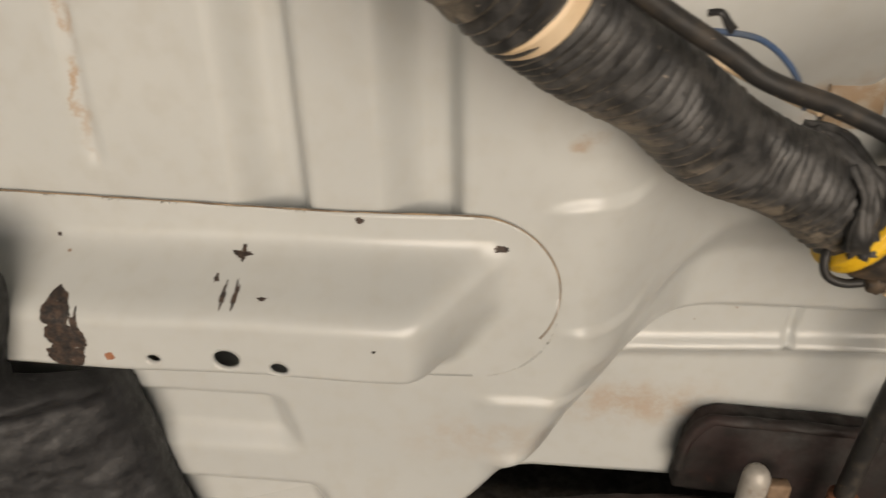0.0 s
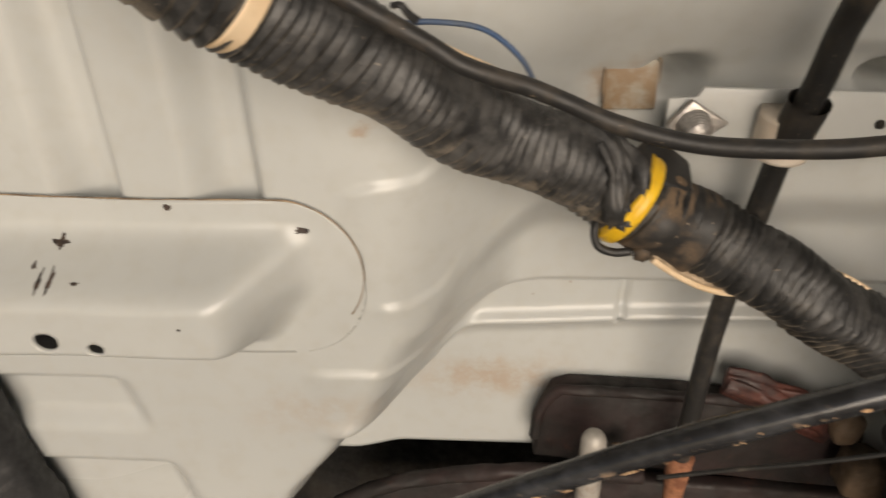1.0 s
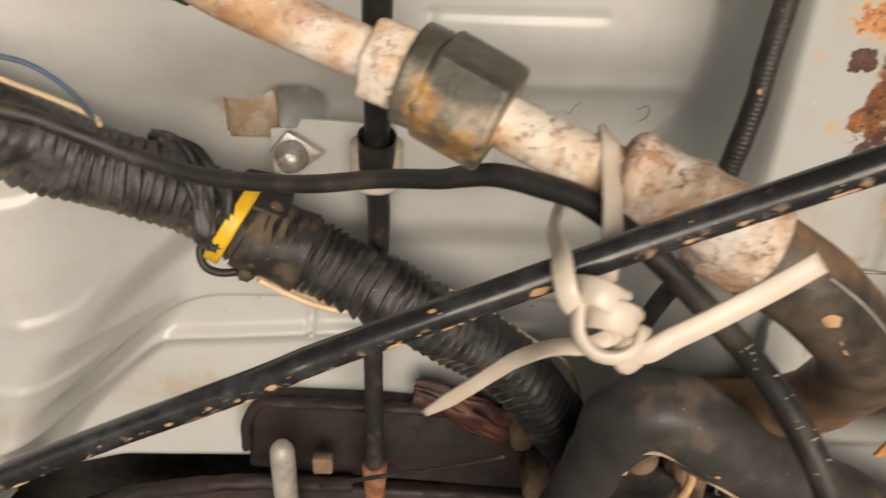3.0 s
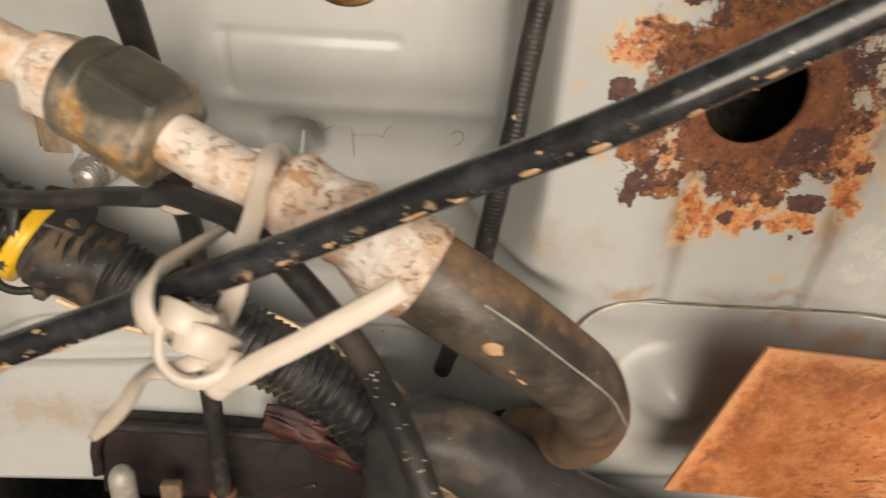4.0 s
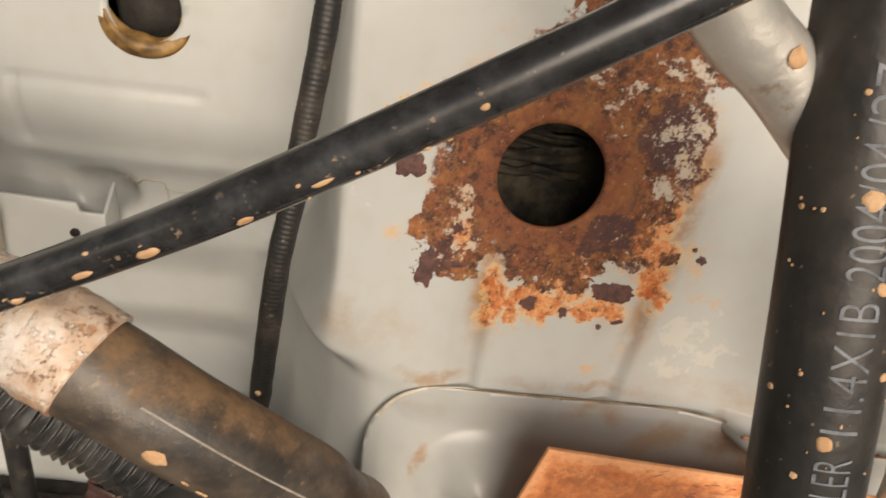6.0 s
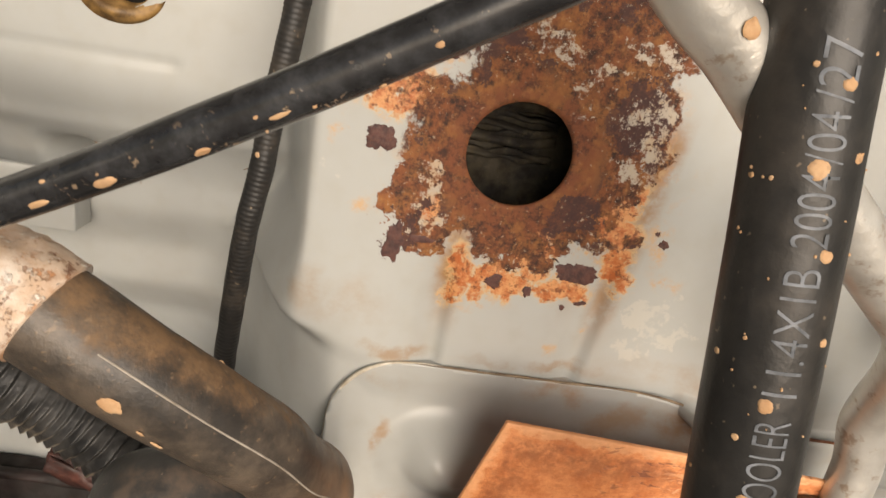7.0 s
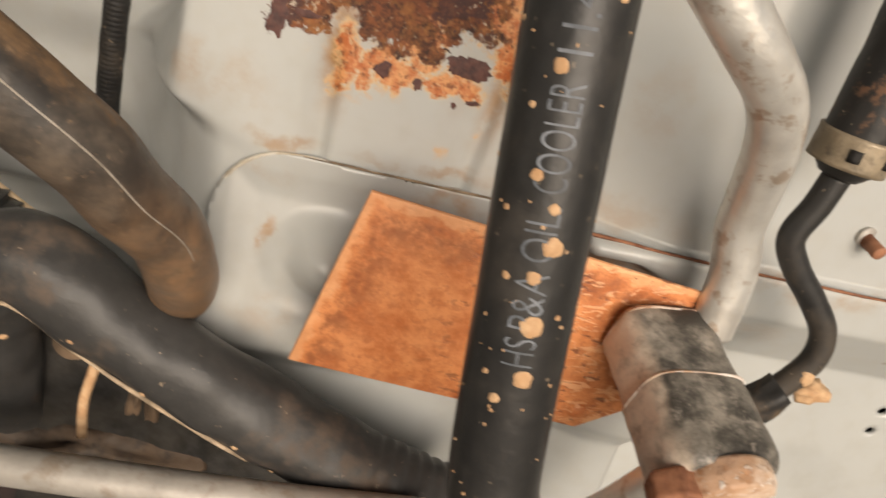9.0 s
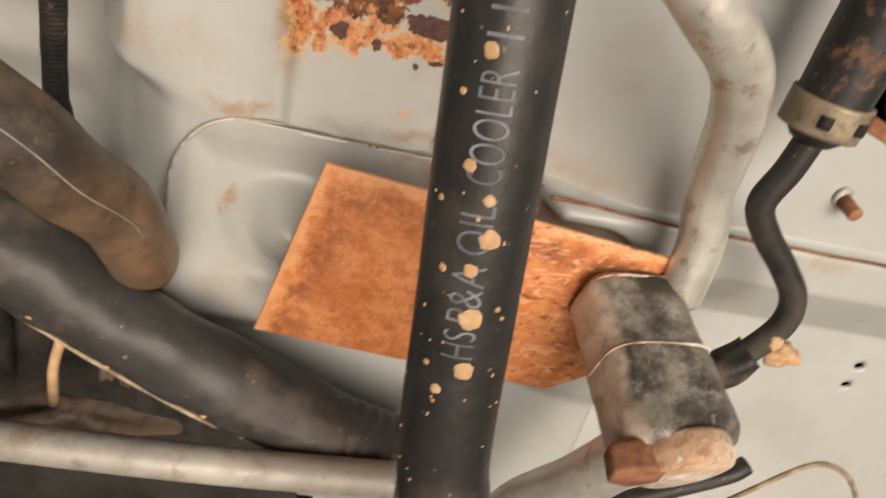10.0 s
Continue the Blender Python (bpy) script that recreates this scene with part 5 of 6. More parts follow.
part("rod", tube(RP, 0.0023, 0.001, 20, wobble=0.00008), ROD, rod)
rl = (spline(RP, 0.001)[0], 0.0023)
for k, (f, a, sz, lg) in enumerate(((0.226, 50, 0.00066, 2.3), (0.195, 42, 0.0004, 2.0), (0.179, 14, 0.0005, 2.8), (0.321, 8, 0.00033, 1.8), (0.344, 0, 0.00032, 1.5), (0.358, 10, 0.00032, 1.5), (0.375, 12, 0.00054, 1.7), (0.426, 40, 0.00064, 1.9),
                                    (0.447, 52, 0.00048, 1.8), (0.444, -52, 0.00031, 1.8), (0.487, 14, 0.00075, 2.0), (0.386, 54, 0.00033, 2.2), (0.359, 38, 0.00025, 2.7), (0.334, 58, 0.00026, 2.3), (0.563, 14, 0.00037, 1.8), (0.545, 16, 0.00038, 1.8),
                                    (0.596, 28, 0.0003, 6.0), (0.611, 34, 0.0004, 2.0), (0.638, 22, 0.00038, 3.4), (0.658, 26, 0.00055, 2.2), (0.685, 40, 0.00045, 2.0), (0.707, 24, 0.00026, 4.4), (0.749, 14, 0.00031, 1.3))):
    mud_spot(rl, f, a, sz, rod, k * 1.7, lg)
rng = random.Random(5)
for k in range(40):
    mud_spot(rl, rng.uniform(0.12, 0.74), rng.gauss(26, 34), rng.choice((0.00008, 0.00012, 0.00018)), rod, k * 1.3 + 50, rng.uniform(1.0, 2.2))

# ---- knotted cable tie ----
tie = thing("knotted_cable_tie", (0.185, 0.112, 0.95), "white nylon cable tie knotted round the rod and pipe", "cable tie")
part("strap", ribbon([(0.1892, 0.1460, 0.9752), (0.1888, 0.1425, 0.9808), (0.1883, 0.1358, 0.9822), (0.1880, 0.1315, 0.9795), (0.1876, 0.1265, 0.9762), (0.1869, 0.1215, 0.9731), (0.1862, 0.1185, 0.9683), (0.1852, 0.1145, 0.9661)], 0.0032, 0.0010, lambda u: (0.25, -1, 0.5)), NYLON, tie)
part("strap", ribbon([(0.1870, 0.1430, 0.9743), (0.1836, 0.1390, 0.9714), (0.1810, 0.1330, 0.9712), (0.1786, 0.1220, 0.9727), (0.1778, 0.1125, 0.9746), (0.1778, 0.1085, 0.9732), (0.1788, 0.1072, 0.9704), (0.1808, 0.1085, 0.9685)], 0.0029, 0.0010, lambda u: (-0.9 + 0.5 * u, -0.8, 0.4)), NYLON, tie)
part("strap_end", ribbon([(0.1850, 0.1068, 0.9632), (0.1888, 0.1052, 0.9642), (0.1924, 0.1054, 0.9665), (0.1974, 0.1060, 0.9692), (0.2031, 0.1068, 0.9725), (0.2070, 0.1076, 0.9747), (0.2101, 0.1082, 0.9766)], 0.0031, 0.0010, (0.1, -1, 0.5)), NYLON, tie, "flat toothed strap end")
part("strap_tail", ribbon([(0.1850, 0.1070, 0.9655), (0.1813, 0.1062, 0.9643), (0.1774, 0.1085, 0.9623), (0.1729, 0.1135, 0.9560), (0.1678, 0.1180, 0.9477), (0.1635, 0.1205, 0.9420), (0.1603, 0.1223, 0.9380)], 0.0024, 0.0009, lambda u: (0.5 - 0.4 * u, -0.9, 1.4 - 0.9 * u), taper=0.5), NYLON, tie, "tapered tail end")
# the knot: two flat turns round the rod, drawn through a loose bight
part("knot_turn", ribbon([(0.1797, 0.1112, 0.9700), (0.1806, 0.1078, 0.9722), (0.1826, 0.1066, 0.9722), (0.1846, 0.1068, 0.9708), (0.1862, 0.1086, 0.9690), (0.1866, 0.1118, 0.9678)], 0.0038, 0.0012, lambda u: (-0.4 + 1.2 * u, -1, 0.6)), NYLON, tie)
part("knot_turn", ribbon([(0.1812, 0.1100, 0.9672), (0.1822, 0.1068, 0.9694), (0.1846, 0.1058, 0.9696), (0.1868, 0.1066, 0.9680), (0.1876, 0.1090, 0.9655), (0.1862, 0.1110, 0.9640)], 0.0042, 0.0013, lambda u: (-0.5 + 1.4 * u, -1, 0.8 - 0.8 * u)), NYLON, tie)
part("knot_turn", ribbon([(0.1802, 0.1082, 0.9712), (0.1797, 0.1066, 0.9690), (0.1800, 0.1054, 0.9664), (0.1820, 0.1044, 0.9645), (0.1850, 0.1042, 0.9640), (0.1878, 0.1052, 0.9650), (0.1890, 0.1072, 0.9668)], 0.0018, 0.0011, lambda u: (-0.8 + u, -0.7, -0.6 + u)), NYLON, tie)
part("knot", blob((0.1838, 0.1092, 0.9700), (0.0030, 0.0022, 0.0022), 0.4, 1.0, 2.2), NYLON, tie)
part("knot", blob((0.1858, 0.1082, 0.9668), (0.0028, 0.0022, 0.0026), 0.4, 6.0, 2.2), NYLON, tie)
part("lock_head", slab([(0.1842, 0.1050, 0.9640), (0.1852, 0.1046, 0.9612), (0.1872, 0.1044, 0.9602), (0.1893, 0.1046, 0.9622), (0.1896, 0.1050, 0.9650), (0.1868, 0.1050, 0.9662)], 0.0034, 0.0010), NYLON, tie, "square lock head")

# ---- thin ribbed conduit ----
thin = thing("ribbed_conduit", (0.23, 0.19, 0.91), "thin black ribbed conduit running down the firewall", "conduit")
TP = [(0.2392, 0.1902, 1.0375), (0.2369, 0.1878, 1.0087), (0.2336, 0.1849, 0.9832), (0.2327, 0.1838, 0.9741), (0.2302, 0.1835, 0.9583), (0.2270, 0.1877, 0.9285), (0.2252, 0.1942, 0.9157), (0.2212, 0.2017, 0.8949)]
part("conduit", tube(TP, lambda a, th: 0.00262 + 0.00006 * math.sin(a * 2 * math.pi / 0.0011) + 0.00004 * math.sin(a * 700), 0.00028, 18, wobble=0.00012), CABLE, thin)
mud_spot((spline(TP, 0.001)[0], 0.0027), 0.78, 5, 0.0008, thin, 4, 1.2)
mud_spot((spline(TP, 0.001)[0], 0.0027), 0.42, 25, 0.0005, thin, 9, 1.2)

# ---- copper-coloured plate ----
plate = thing("copper_plate", (0.32, 0.165, 0.88), "orange copper-coloured sheet with dark stains and a dimple", "plate")
TL, BL, BRC = Vector((0.2890, 0.1577, 0.9356)), Vector((0.2778, 0.1648, 0.8863)), Vector((0.3520, 0.1662, 0.8792))
bm = slab([TL, (0.3680, 0.1600, 0.9262), (0.3640, 0.1640, 0.8900), BRC, BL], 0.0012, 0.0003)
part("sheet", bm, COPPER, plate)
part("standoff", tube([(0.330, 0.167, 0.900), (0.330, 0.178, 0.900), (0.330, 0.190, 0.900)], 0.006, 0.002, 16), RUSTY, plate)
bm = tube([(0.3505, 0.1662, 0.8855), (0.3505, 0.1648, 0.8857), (0.3505, 0.1640, 0.8857)], lambda a, th: 0.0034 - 0.7 * a, 0.0003, 20)
part("dimple", bm, COPPER, plate)

# ---- oil cooler hose with print ----
oil = thing("oil_cooler_hose", (0.315, 0.11, 0.90), "black rubber oil cooler hose with pale print and mud spots", "hose")
OP = [(0.3220, 0.0998, 0.8636), (0.3175, 0.1058, 0.9024), (0.3150, 0.1085, 0.9152), (0.3123, 0.1132, 0.9457), (0.3098, 0.1179, 0.9752), (0.3083, 0.1223, 0.9975), (0.3063, 0.1258, 1.0179), (0.3042, 0.1299, 1.0452)]
OIL_R = 0.0073
part("hose", tube(OP, OIL_R, 0.001, 36, wobble=0.00006), HOSE, oil)
OL, OA = spline(OP, 0.0005)


def on_hose(z, turn, lift=0.00012):
    """A place on the hose's skin: height along it and the angle round it (0 faces -y, + towards +x)."""
    k = int(np.argmin(np.abs(OL[:, 2] - z)))
    k = min(max(k, 1), len(OL) - 2)
    w = OL[k + 1] - OL[k - 1]
    w /= np.linalg.norm(w)
    f = np.array((0, -1.0, 0)) - w * -w[1]
    f /= np.linalg.norm(f)
    s_ = np.cross(w, f)
    base = OL[k] + w * ((z - OL[k][2]) / max(0.2, w[2]))
    return base + (OIL_R + lift) * (math.cos(turn) * f + math.sin(turn) * s_)


def print_word(text, z0, z1, high=0.0042, mid=-0.40):
    cu = bpy.data.curves.new("text", "FONT")
    cu.body, cu.resolution_u, cu.offset = text, 8, -0.010
    tmp = new("text", cu)
    me = bpy.data.meshes.new_from_object(tmp.evaluated_get(bpy.context.evaluated_depsgraph_get()))
    bpy.data.objects.remove(tmp)
    bpy.data.curves.remove(cu)
    bm_ = bmesh.new()
    bm_.from_mesh(me)
    bpy.data.meshes.remove(me)
    bmesh.ops.subdivide_edges(bm_, edges=[e for e in bm_.edges if e.calc_length() > 0.15], cuts=2)
    bmesh.ops.triangulate(bm_, faces=bm_.faces)
    xs_ = [v.co.x for v in bm_.verts]
    lo, hi = min(xs_), max(xs_)
    for v in bm_.verts:
        z = z0 + (v.co.x - lo) / (hi - lo) * (z1 - z0)
        v.co = Vector(on_hose(z, mid - (v.co.y / 0.70 - 0.5) * high / OIL_R))
    return part("print", bm_, PRINT, oil, "pale grey printed lettering")


for text_, z0_, z1_ in (("HS", 0.9356, 0.9397), ("P&A", 0.9410, 0.9490), ("OIL.", 0.9506, 0.9580), ("COOLER", 0.9597, 0.9732), ("11", 0.9764, 0.9796), (".4X1B", 0.9806, 0.9924), ("2004", 0.9949, 1.0040), ("/04", 1.0050, 1.0110), ("/27", 1.0120, 1.0192)):
    print_word(text_, z0_, z1_, 0.0045, -0.20)
for k, (f, a, sz) in enumerate(((0.843, -32, 0.0004), (0.832, 0, 0.0009), (0.778, -14, 0.0013), (0.784, 26, 0.0007), (0.719, 8, 0.0009), (0.662, 28, 0.0006), (0.589, -44, 0.0005), (0.514, -54, 0.0005), (0.546, -94, 0.0003), (0.768, -76, 0.0004),
                                (0.768, -54, 0.0003), (0.641, -82, 0.0005), (0.659, -52, 0.0003), (0.616, -22, 0.0010), (0.543, -26, 0.0009), (0.519, -2, 0.0008), (0.508, -10, 0.0003), (0.492, 4, 0.0015), (0.468, -10, 0.0010), (0.465, -40, 0.0006),
                                (0.432, -2, 0.0016), (0.389, -44, 0.0005), (0.389, 0, 0.0014), (0.370, -28, 0.0008), (0.278, -46, 0.0003), (0.438, 26, 0.0004), (0.432, 34, 0.0003), (0.359, -29, 0.0003))):
    mud_spot((OL, OIL_R), f, a, sz, oil, k * 2.1, 1.0)
rng = random.Random(31)
for k in range(60):
    mud_spot((OL, OIL_R), rng.uniform(0.2, 0.95), rng.uniform(-85, 70), rng.choice((0.00009, 0.00013, 0.00018)), oil, k * 1.9, rng.uniform(1.0, 1.8))

# ---- aluminium pipe and valve block on the right ----
apipe = thing("aluminium_pipe", (0.368, 0.16, 0.92), "dull bent aluminium pipe joined to a cast valve block", "pipe")
PP = [(0.2692, 0.1196, 1.0390), (0.2885, 0.1272, 1.0228), (0.2997, 0.1299, 1.0151), (0.3172, 0.1327, 1.0001), (0.3396, 0.1362, 0.9829), (0.3526, 0.1425, 0.9732), (0.3583, 0.1471, 0.9636), (0.3630, 0.1541, 0.9519), (0.3655, 0.1575, 0.9440), (0.3692, 0.1585, 0.9330), (0.3706, 0.1593, 0.9180)]
part("pipe", tube(PP, 0.0050, 0.001, 28, wobble=0.00012), ALU, apipe)
mud_spot((spline(PP, 0.001)[0], 0.0053), 0.20, -12, 0.0013, apipe, 3)
valve = thing("valve_block", (0.364, 0.14, 0.895), "sooty cast aluminium valve block with a rusty bolt", "valve")


def rounded_block(a, b, wide, high, turn):
    """A cast block from a to b with rounded corners and a rim round its middle."""
    a, b = Vector(a), Vector(b)
    m_ = (b - a).to_track_quat("Z", "Y").to_matrix()
    bm_ = bmesh.new()
    rings = []
    n_ = 26
    for i in range(n_ + 1):
        u = i / n_
        k = 1.0 - 0.16 * max(0, 1 - u / 0.06) - 0.12 * max(0, (u - 0.94) / 0.06)
        k += 0.05 * math.exp(-(((u - 0.52) / 0.03) ** 2)) + (0.05 if u > 0.55 else 0)
        ring = []
        for j in range(36):
            th = 2 * math.pi * j / 36
            c_, s_ = math.cos(th), math.sin(th)
            e = 0.55
            x = math.copysign(abs(c_) ** e, c_) * wide * k
            y = math.copysign(abs(s_) ** e, s_) * high * k
            v = a + (b - a) * u + m_ @ (Euler((0, 0, radians(turn))).to_matrix() @ Vector((x, y, 0)))
            v += Vector((1, 1, 1)) * 0.0004 * noise.noise(v * 160)
            ring.append(bm_.verts.new(v))
        rings.append(ring)
    for p, q in zip(rings, rings[1:]):
        for j in range(36):
            bm_.faces.new((p[j], p[(j + 1) % 36], q[(j + 1) % 36], q[j]))
    bm_.faces.new(rings[0][::-1])
    bm_.faces.new(rings[-1])
    bmesh.ops.recalc_face_normals(bm_, faces=bm_.faces)
    return bm_


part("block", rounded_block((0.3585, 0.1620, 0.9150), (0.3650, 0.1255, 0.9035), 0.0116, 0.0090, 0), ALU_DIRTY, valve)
def block_ring(u, wide, high, r, share=(0, 1)):
    """A raised line round the block."""
    a, e = Vector((0.3585, 0.1620, 0.9150)), Vector((0.3650, 0.1255, 0.9035))
    m_ = (e - a).to_track_quat("Z", "Y").to_matrix()
    ring = []
    for th in np.linspace(share[0] * 2 * math.pi, share[1] * 2 * math.pi, 40):
        c_, s_ = math.cos(th), math.sin(th)
        ring.append(tuple(a + (e - a) * u + m_ @ Vector((math.copysign(abs(c_) ** 0.55, c_) * wide, math.copysign(abs(s_) ** 0.55, s_) * high, 0))))
    return tube(ring, r, 0.0006, 8, wobble=r * 1.6)


part("casting_seam", block_ring(0.50, 0.0119, 0.0093, 0.0003), CHALK, valve, "chalky casting seam")
part("casting_edge", block_ring(0.05, 0.0109, 0.0085, 0.0005), CHALK, valve, "white powdery corroded edge")
part("end_cap", tube([(0.3650, 0.1262, 0.9040), (0.3655, 0.1225, 0.9028), (0.3657, 0.1215, 0.9024)], lambda a, th: 0.0100 - 0.5 * max(0, a - 0.0030), 0.0006, 32), CHALK, valve, "chalky end face")
part("bolt", hexagon((0.3548, 0.1250, 0.9040), (0.3552, 0.1195, 0.9018), 0.0058, 12), RUSTY, valve, "rusty hexagon bolt", smooth=False)
part("lower_pipe", tube([(0.3620, 0.135, 0.893), (0.3560, 0.140, 0.876), (0.348, 0.148, 0.855), (0.343, 0.152, 0.83)], 0.0062, 0.001, 24), ALU, valve)

# ---- hose and small tube on the right ----
rh = thing("drain_hose", (0.385, 0.155, 0.90), "black rubber hose with clamp reduced to a thin bent tube", "hose")
part("thick_hose", tube([(0.3850, 0.1480, 1.030), (0.3795, 0.1545, 0.9990), (0.3792, 0.1550, 0.9836), (0.3788, 0.1552, 0.9650)], 0.0069, 0.001, 28, wobble=0.0002), RUSTHOSE, rh)
part("clamp", tube([(0.3790, 0.1551, 0.9690), (0.3788, 0.1552, 0.9625)], 0.0076, 0.0007, 30), CLAMP, rh, "tarnished spring clamp")
# black pegs paint the shade inside the clamp's slots
for a0 in (-0.5, 0.45):
    bm = tube([(0.3789 + 0.0072 * math.sin(a0), 0.1551 - 0.0072 * math.cos(a0), 0.9668), (0.3789 + 0.0072 * math.sin(a0), 0.1551 - 0.0072 * math.cos(a0), 0.9645)], 0.0013, 0.0006, 10)
    part("clamp_slot", bm, DARK, rh)
part("clamp_ear", slab([(0.3835, 0.1490, 0.9655), (0.3912, 0.1500, 0.9632), (0.3920, 0.1500, 0.9658), (0.3842, 0.1490, 0.9685)], 0.002, 0.0005), RUSTY, rh, "rusty clamp ear")
part("collar", tube([(0.3788, 0.1552, 0.9632), (0.3786, 0.1553, 0.9600)], lambda a, th: 0.0068 - 0.9 * a, 0.0006, 28), RUBBER, rh)
part("thin_tube", tube([(0.3787, 0.1553, 0.9600), (0.3778, 0.1555, 0.9530), (0.3762, 0.1560, 0.9450), (0.3805, 0.1560, 0.9385), (0.3875, 0.1558, 0.9320), (0.3935, 0.1555, 0.9250), (0.3945, 0.1552, 0.9175), (0.3900, 0.1550, 0.9090), (0.3850, 0.1550, 0.9040)], 0.0029, 0.001, 20), RUBBER, rh, "dusty bent rubber tube")
part("tube_end", tube([(0.3905, 0.1548, 0.9090), (0.3840, 0.1548, 0.9010), (0.3790, 0.1550, 0.8950)], 0.0040, 0.0007, 24, wobble=0.0022, seed=4), CUFF, rh)
part("mud_clod", blob((0.3935, 0.1530, 0.9140), (0.0018, 0.0012, 0.0022), 0.3, 3, 2), MUD, rh, "clod of pale mud")
part("mud_clod", blob((0.3990, 0.1570, 0.9085), (0.0052, 0.003, 0.0030), 0.5, 8, 2), MUD, rh, "clod of pale mud")

stud = thing("rusty_stud", (0.4085, 0.168, 0.941), "rusty threaded stud on the painted panel", "stud")
part("stud", tube([(0.4075, 0.1760, 0.9420), (0.4080, 0.1715, 0.9412), (0.4083, 0.1695, 0.9408)], lambda a, th: 0.0017 + 0.0001 * math.sin(a * 9000), 0.0003, 14), RUSTY, stud)
part("washer", tube([(0.4072, 0.1758, 0.9425), (0.4075, 0.1748, 0.9424)], 0.0026, 0.0006, 20), GREYPIPE, stud)
part("grommet_ring", tube([(0.4235 + 0.0085 * math.cos(u), 0.186, 0.9670 + 0.0080 * math.sin(u)) for u in np.linspace(0, 2 * math.pi, 26)], 0.0030, 0.001, 14), CUFF, stud, "grey rubber ring in the opening")
part("rusty_flange", blob((0.4200, 0.200, 0.9860), (0.014, 0.008, 0.009), 0.4, 2.0, 2), ENGINE, stud)

# ---- rubber boot and conduit below ----
boot = thing("rubber_conduit", (0.26, 0.165, 0.85), "fat dusty black rubber boot and conduit", "conduit")
BP = [(0.2050, 0.1900, 0.8330), (0.2060, 0.1835, 0.8490), (0.2075, 0.1775, 0.8660), (0.2100, 0.1720, 0.8850), (0.2150, 0.1675, 0.8990), (0.2230, 0.1655, 0.9000), (0.2365, 0.1650, 0.8905), (0.2640, 0.1650, 0.8735), (0.2930, 0.1650, 0.8590), (0.3130, 0.1650, 0.8510), (0.326, 0.165, 0.847)]


def boot_r(a, th):
    return 0.0084 + 0.0022 * float(smooth_step(0.044, 0.069, a)) + (0.0004 * math.sin(a * 2 * math.pi / 0.004) if a > 0.169 else 0)


part("boot", tube(BP, boot_r, 0.001, 36, wobble=0.0010), BOOTMAT, boot)
EDGE_BEAD = [tuple(p + (boot_r(0.004 * k, 0) + 0.0004) * np.array((-0.16, -0.70, -0.696))) for k, p in enumerate(spline(BP, 0.004)[0]) if 16 < k < 36]
part("edge_bead", tube(EDGE_BEAD, 0.00045, 0.001, 10, wobble=0.0003), BEAD, boot, "muddy moulding bead")
bl = (spline(BP, 0.001)[0], 0.0115)
for k, (f, a, sz) in enumerate(((0.27, 30, 0.0009), (0.48, 20, 0.0007), (0.58, 30, 0.0006), (0.70, 24, 0.0008), (0.76, 34, 0.0006))):
    mud_spot((bl[0], 0.0092 if f < 0.3 else 0.0107), f, a, sz, boot, k * 3.3)
part("elbow", tube([(0.2140, 0.2285, 0.8235), (0.2205, 0.2250, 0.8325), (0.2276, 0.2200, 0.8449), (0.2330, 0.2150, 0.8540)], lambda a, th: 0.0088 - 0.06 * a + 0.0006 * math.sin(a * 500), 0.0008, 28, wobble=0.0008), MUDDY, boot, "mud-brown rubber elbow")
part("elbow_collar", tube([(0.2122, 0.2294, 0.8212), (0.2142, 0.2284, 0.8240)], 0.0098, 0.0006, 28, wobble=0.0004), RUBBER, boot, "black collar")

# ---- steering opening seal at the bottom ----
seal = thing("steering_seal", (0.14, 0.26, 0.75), "dark maroon rubber seal plate round the column opening", "seal")
bm = slab([(0.0845, 0.2560, 0.7850), (0.2300, 0.2560, 0.7700), (0.2200, 0.2560, 0.8040), (0.2050, 0.2560, 0.8120), (0.1963, 0.2560, 0.8160), (0.1424, 0.2560, 0.8222), (0.0985, 0.2560, 0.8240), (0.0915, 0.2560, 0.8215), (0.0870, 0.2560, 0.8110)], 0.009, 0.002)
part("plate", bm, REDRUBBER, seal)
part("rim", tube([(0.0850, 0.2550, 0.7980), (0.0872, 0.2545, 0.8140), (0.0925, 0.2540, 0.8225), (0.1010, 0.2540, 0.8240), (0.1424, 0.2540, 0.8220), (0.1700, 0.2540, 0.8195), (0.2000, 0.2545, 0.8140)], 0.0022, 0.001, 14, wobble=0.0007), REDRUBBER, seal)
for k, (dy_, dz_, sz_) in enumerate(((0.0, 0.0, 0.0050), (-0.0020, -0.0050, 0.0042), (-0.0010, -0.0095, 0.0030))):
    fold = [(0.1560, 0.2525 + dy_, 0.8330 + dz_ * 0.3), (0.1680, 0.2505 + dy_, 0.8310 + dz_ * 0.6), (0.1790, 0.2500 + dy_, 0.8270 + dz_), (0.1890, 0.2500 + dy_, 0.8215 + dz_), (0.1975, 0.2510 + dy_, 0.8160 + dz_)]
    part("torn_flap", tube(fold, sz_, 0.0008, 22, wobble=0.0034, seed=k * 4.0, flat=0.45), FLAPMAT, seal, "torn rusty red flap")
part("lower_lip", tube([(-0.020, 0.2500, 0.742), (0.0050, 0.2500, 0.7620), (0.0300, 0.2500, 0.7740), (0.0600, 0.2500, 0.7800), (0.0880, 0.2500, 0.7830), (0.13, 0.25, 0.782)], 0.0035, 0.001, 14, wobble=0.001), REDRUBBER, seal)
bm = slab([(-0.03, 0.2510, 0.70), (0.2400, 0.2510, 0.70), (0.2400, 0.2510, 0.772), (0.0880, 0.2510, 0.780), (0.0300, 0.2510, 0.770), (0.0, 0.2510, 0.752)], 0.008, 0.002)
part("lower_plate", bm, REDRUBBER, seal)
shaft = thing("column_stub", (0.106, 0.233, 0.77), "grey-green rounded steel stub in front of the seal", "stub")
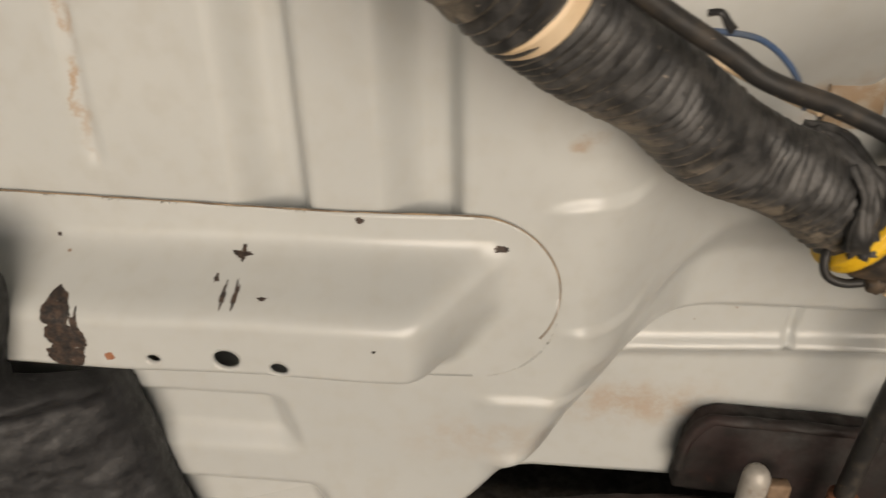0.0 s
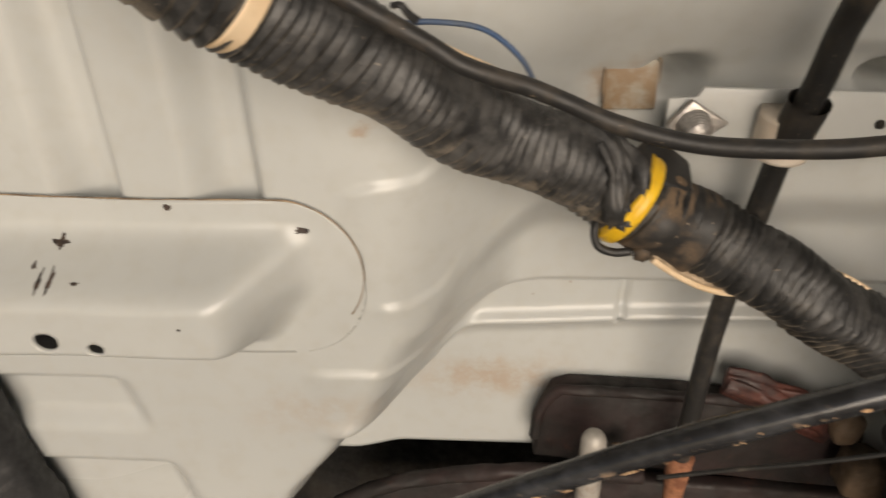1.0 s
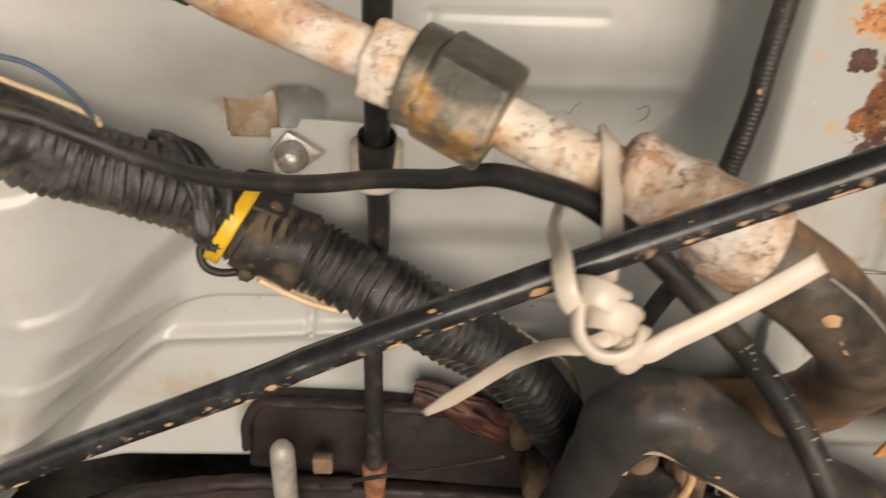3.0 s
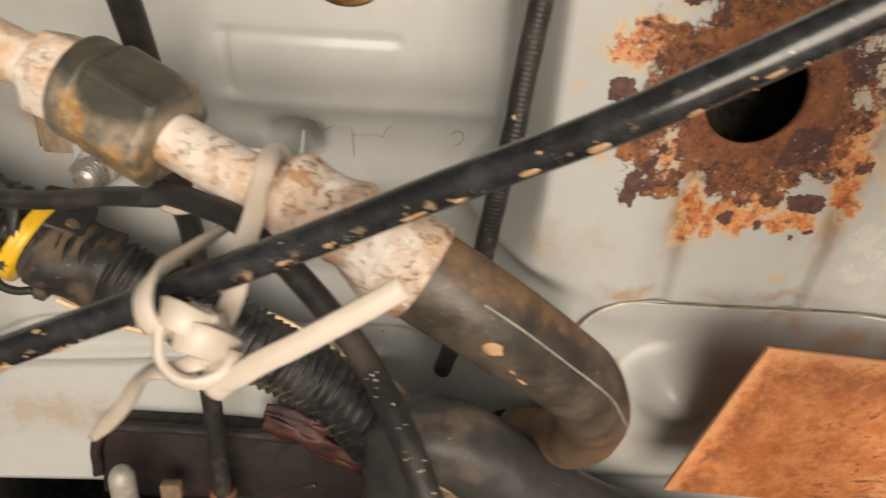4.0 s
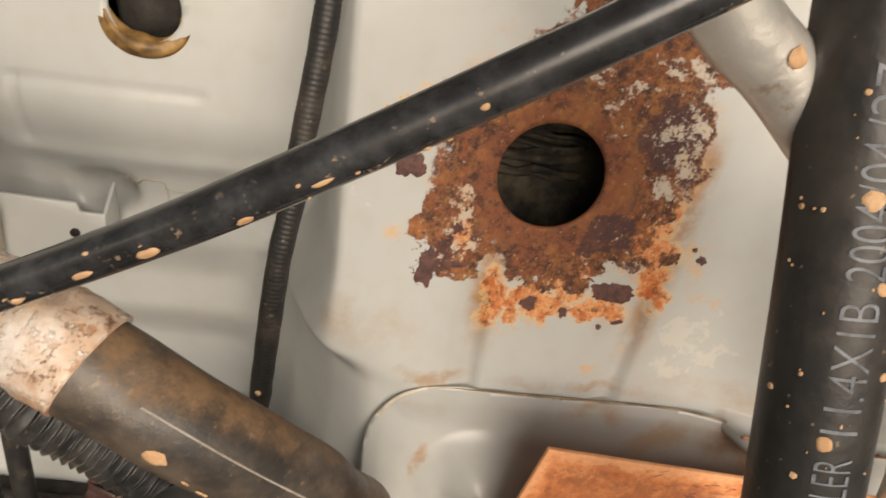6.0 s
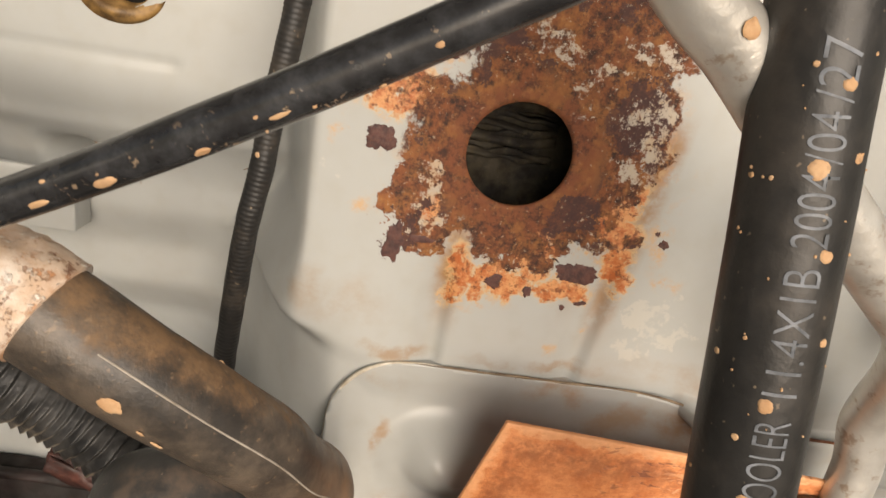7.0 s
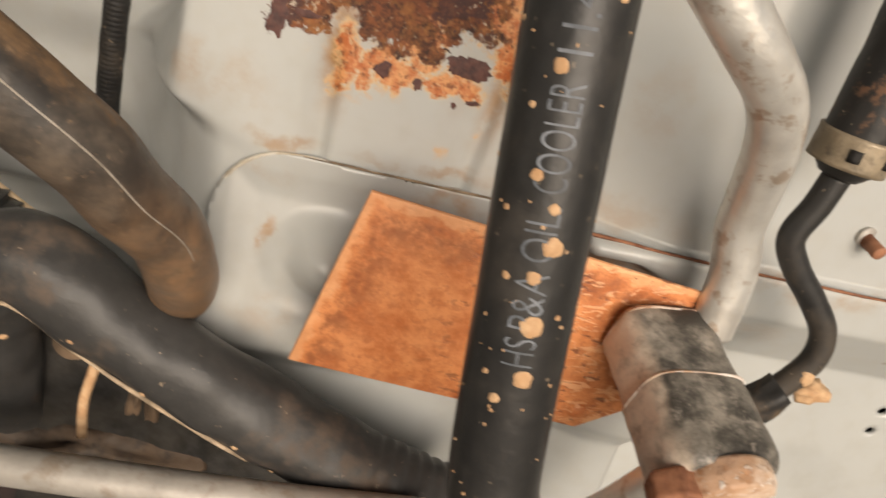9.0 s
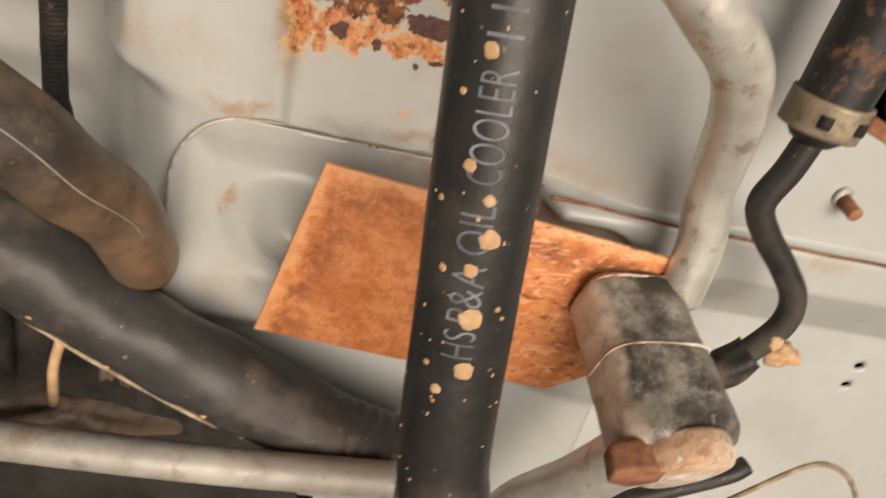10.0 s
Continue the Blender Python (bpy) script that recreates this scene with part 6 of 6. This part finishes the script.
part("stub", tube([(0.1050, 0.2335, 0.770), (0.1055, 0.2332, 0.800), (0.1058, 0.2330, 0.8170), (0.1060, 0.2330, 0.8225)], lambda a, th: 0.0048 * (1 if a < 0.047 else math.sqrt(max(0.02, 1 - ((a - 0.047) / 0.0062) ** 2))), 0.0008, 20), GREYPIPE, shaft)
part("square_nut", slab([(0.1150, 0.2411, 0.7970), (0.1232, 0.2411, 0.7970), (0.1232, 0.2411, 0.8052), (0.1150, 0.2411, 0.8052)], 0.005, 0.001), MUDDY, shaft, "mud-coloured square nut")
wire = thing("thin_strap_wire", (0.16, 0.225, 0.81), "thin black spattered wire across the seal", "wire")
part("wire", tube([(0.1242, 0.2106, 0.8239), (0.1450, 0.2045, 0.8352), (0.1650, 0.1968, 0.8475), (0.1850, 0.1900, 0.8600)], 0.0008, 0.001, 10), CABLE, wire)

# ---- engine parts at the bottom ----
gp = thing("grey_coolant_pipe", (0.26, 0.15, 0.85), "grey steel pipe lying across the bottom of the bay", "pipe")
part("pipe", tube([(0.2050, 0.158, 0.8480), (0.2200, 0.1520, 0.8535), (0.2700, 0.1500, 0.8556), (0.3170, 0.1505, 0.8570)], 0.0046, 0.001, 22), GREYPIPE, gp)
eng = thing("engine_casting", (0.22, 0.19, 0.78), "oily brown engine casting deep in the bay", "engine part")
# near-black plate and lump paint the dark void between the castings
part("void_plate", slab([(0.2020, 0.1835, 0.7800), (0.2960, 0.1835, 0.7800), (0.2930, 0.1835, 0.8180), (0.2830, 0.1835, 0.8330), (0.2516, 0.1835, 0.8480), (0.2122, 0.1835, 0.8720)], 0.004, 0.001), DARK, eng, "black sheet standing for the unlit depth of the bay")
part("block", blob((0.2640, 0.200, 0.8380), (0.060, 0.010, 0.042), 0.2, 2.0, 2.0, 4), DARK, eng, "black lump standing for the unlit depth of the bay")
for k, (c_, s_) in enumerate((((0.2400, 0.188, 0.8600), (0.005, 0.009, 0.018)),
                              ((0.2620, 0.190, 0.8500), (0.008, 0.009, 0.012)), ((0.2250, 0.186, 0.828), (0.030, 0.012, 0.010)))):
    part("casting", blob(c_, s_, 0.6, k * 2.7 + 1, 2.4, 4), MUDDY if k < 1 else ENGINE, eng)
for cs_ in ([(0.1960, 0.2400, 0.8110), (0.2040, 0.2400, 0.8120), (0.2065, 0.2400, 0.8230), (0.1990, 0.2400, 0.8260), (0.1945, 0.2400, 0.8190)], [(0.2010, 0.2350, 0.7900), (0.2180, 0.2350, 0.7860), (0.2210, 0.2350, 0.8010), (0.2120, 0.2350, 0.8070), (0.2030, 0.2350, 0.8060)]):
    part("lug", slab(cs_, 0.014, 0.0022), MUDDY, eng, "mud-coated cast lug")
part("boss", tube([(0.2230, 0.178, 0.8700), (0.2232, 0.184, 0.8690), (0.2235, 0.195, 0.868)], lambda a, th: 0.0042 + 0.0010 * math.sin(a * 700), 0.0008, 20), MUDDY, eng, "muddy round boss")
part("hook_wire", tube([(0.2320, 0.170, 0.8840), (0.2330, 0.168, 0.8740), (0.2305, 0.168, 0.8620), (0.2300, 0.168, 0.8500)], 0.0013, 0.001, 10), MUD, eng, "tan hanging wire")
lb = thing("lower_bar", (0.36, 0.19, 0.82), "dark grey steel bar low behind the hoses", "bar")
part("bar", tube([(0.3150, 0.1910, 0.8065), (0.3534, 0.1900, 0.8211), (0.3908, 0.1900, 0.8350), (0.4080, 0.1930, 0.8410)], 0.0026, 0.001, 16, wobble=0.0003), RUBBER, lb)
dr = thing("dark_brake_pipe", (0.40, 0.17, 0.84), "thin dark pipe low on the rail", "pipe")
part("pipe", tube([(0.3250, 0.1700, 0.7950), (0.3600, 0.1700, 0.8180), (0.3940, 0.1700, 0.8393), (0.4157, 0.1700, 0.8526), (0.4220, 0.1715, 0.8565)], 0.0028, 0.001, 14), RUBBER, dr)
part("wire", tube([(0.4100, 0.1660, 0.8380), (0.4185, 0.1650, 0.8495), (0.4334, 0.1650, 0.8656), (0.4428, 0.1650, 0.8663), (0.4515, 0.1650, 0.8600), (0.4600, 0.1650, 0.8480)], 0.0008, 0.001, 10), BEAD, dr, "thin brown wire loop")

# ---- upper grommet opening ----
gr = thing("sealed_grommet", (0.1925, 0.22, 1.0), "amber sealer round a dark cable opening", "grommet")
part("sealer_ring", tube([(0.1925 + 0.0094 * math.cos(a), 0.2205, 1.0045 + 0.0090 * math.sin(a)) for a in np.linspace(3.3, 6.1, 18)], lambda a, th: 0.0010 + 0.0014 * math.sin(min(1, a / 0.024) * math.pi), 0.0007, 14, wobble=0.0018), SEALER, gr, "amber sealer bead")
# black lump that paints the darkness inside the opening
part("hole_dark", blob((0.1925, 0.229, 1.0045), (0.0095, 0.006, 0.009), 0.3, 5), DARK, gr)
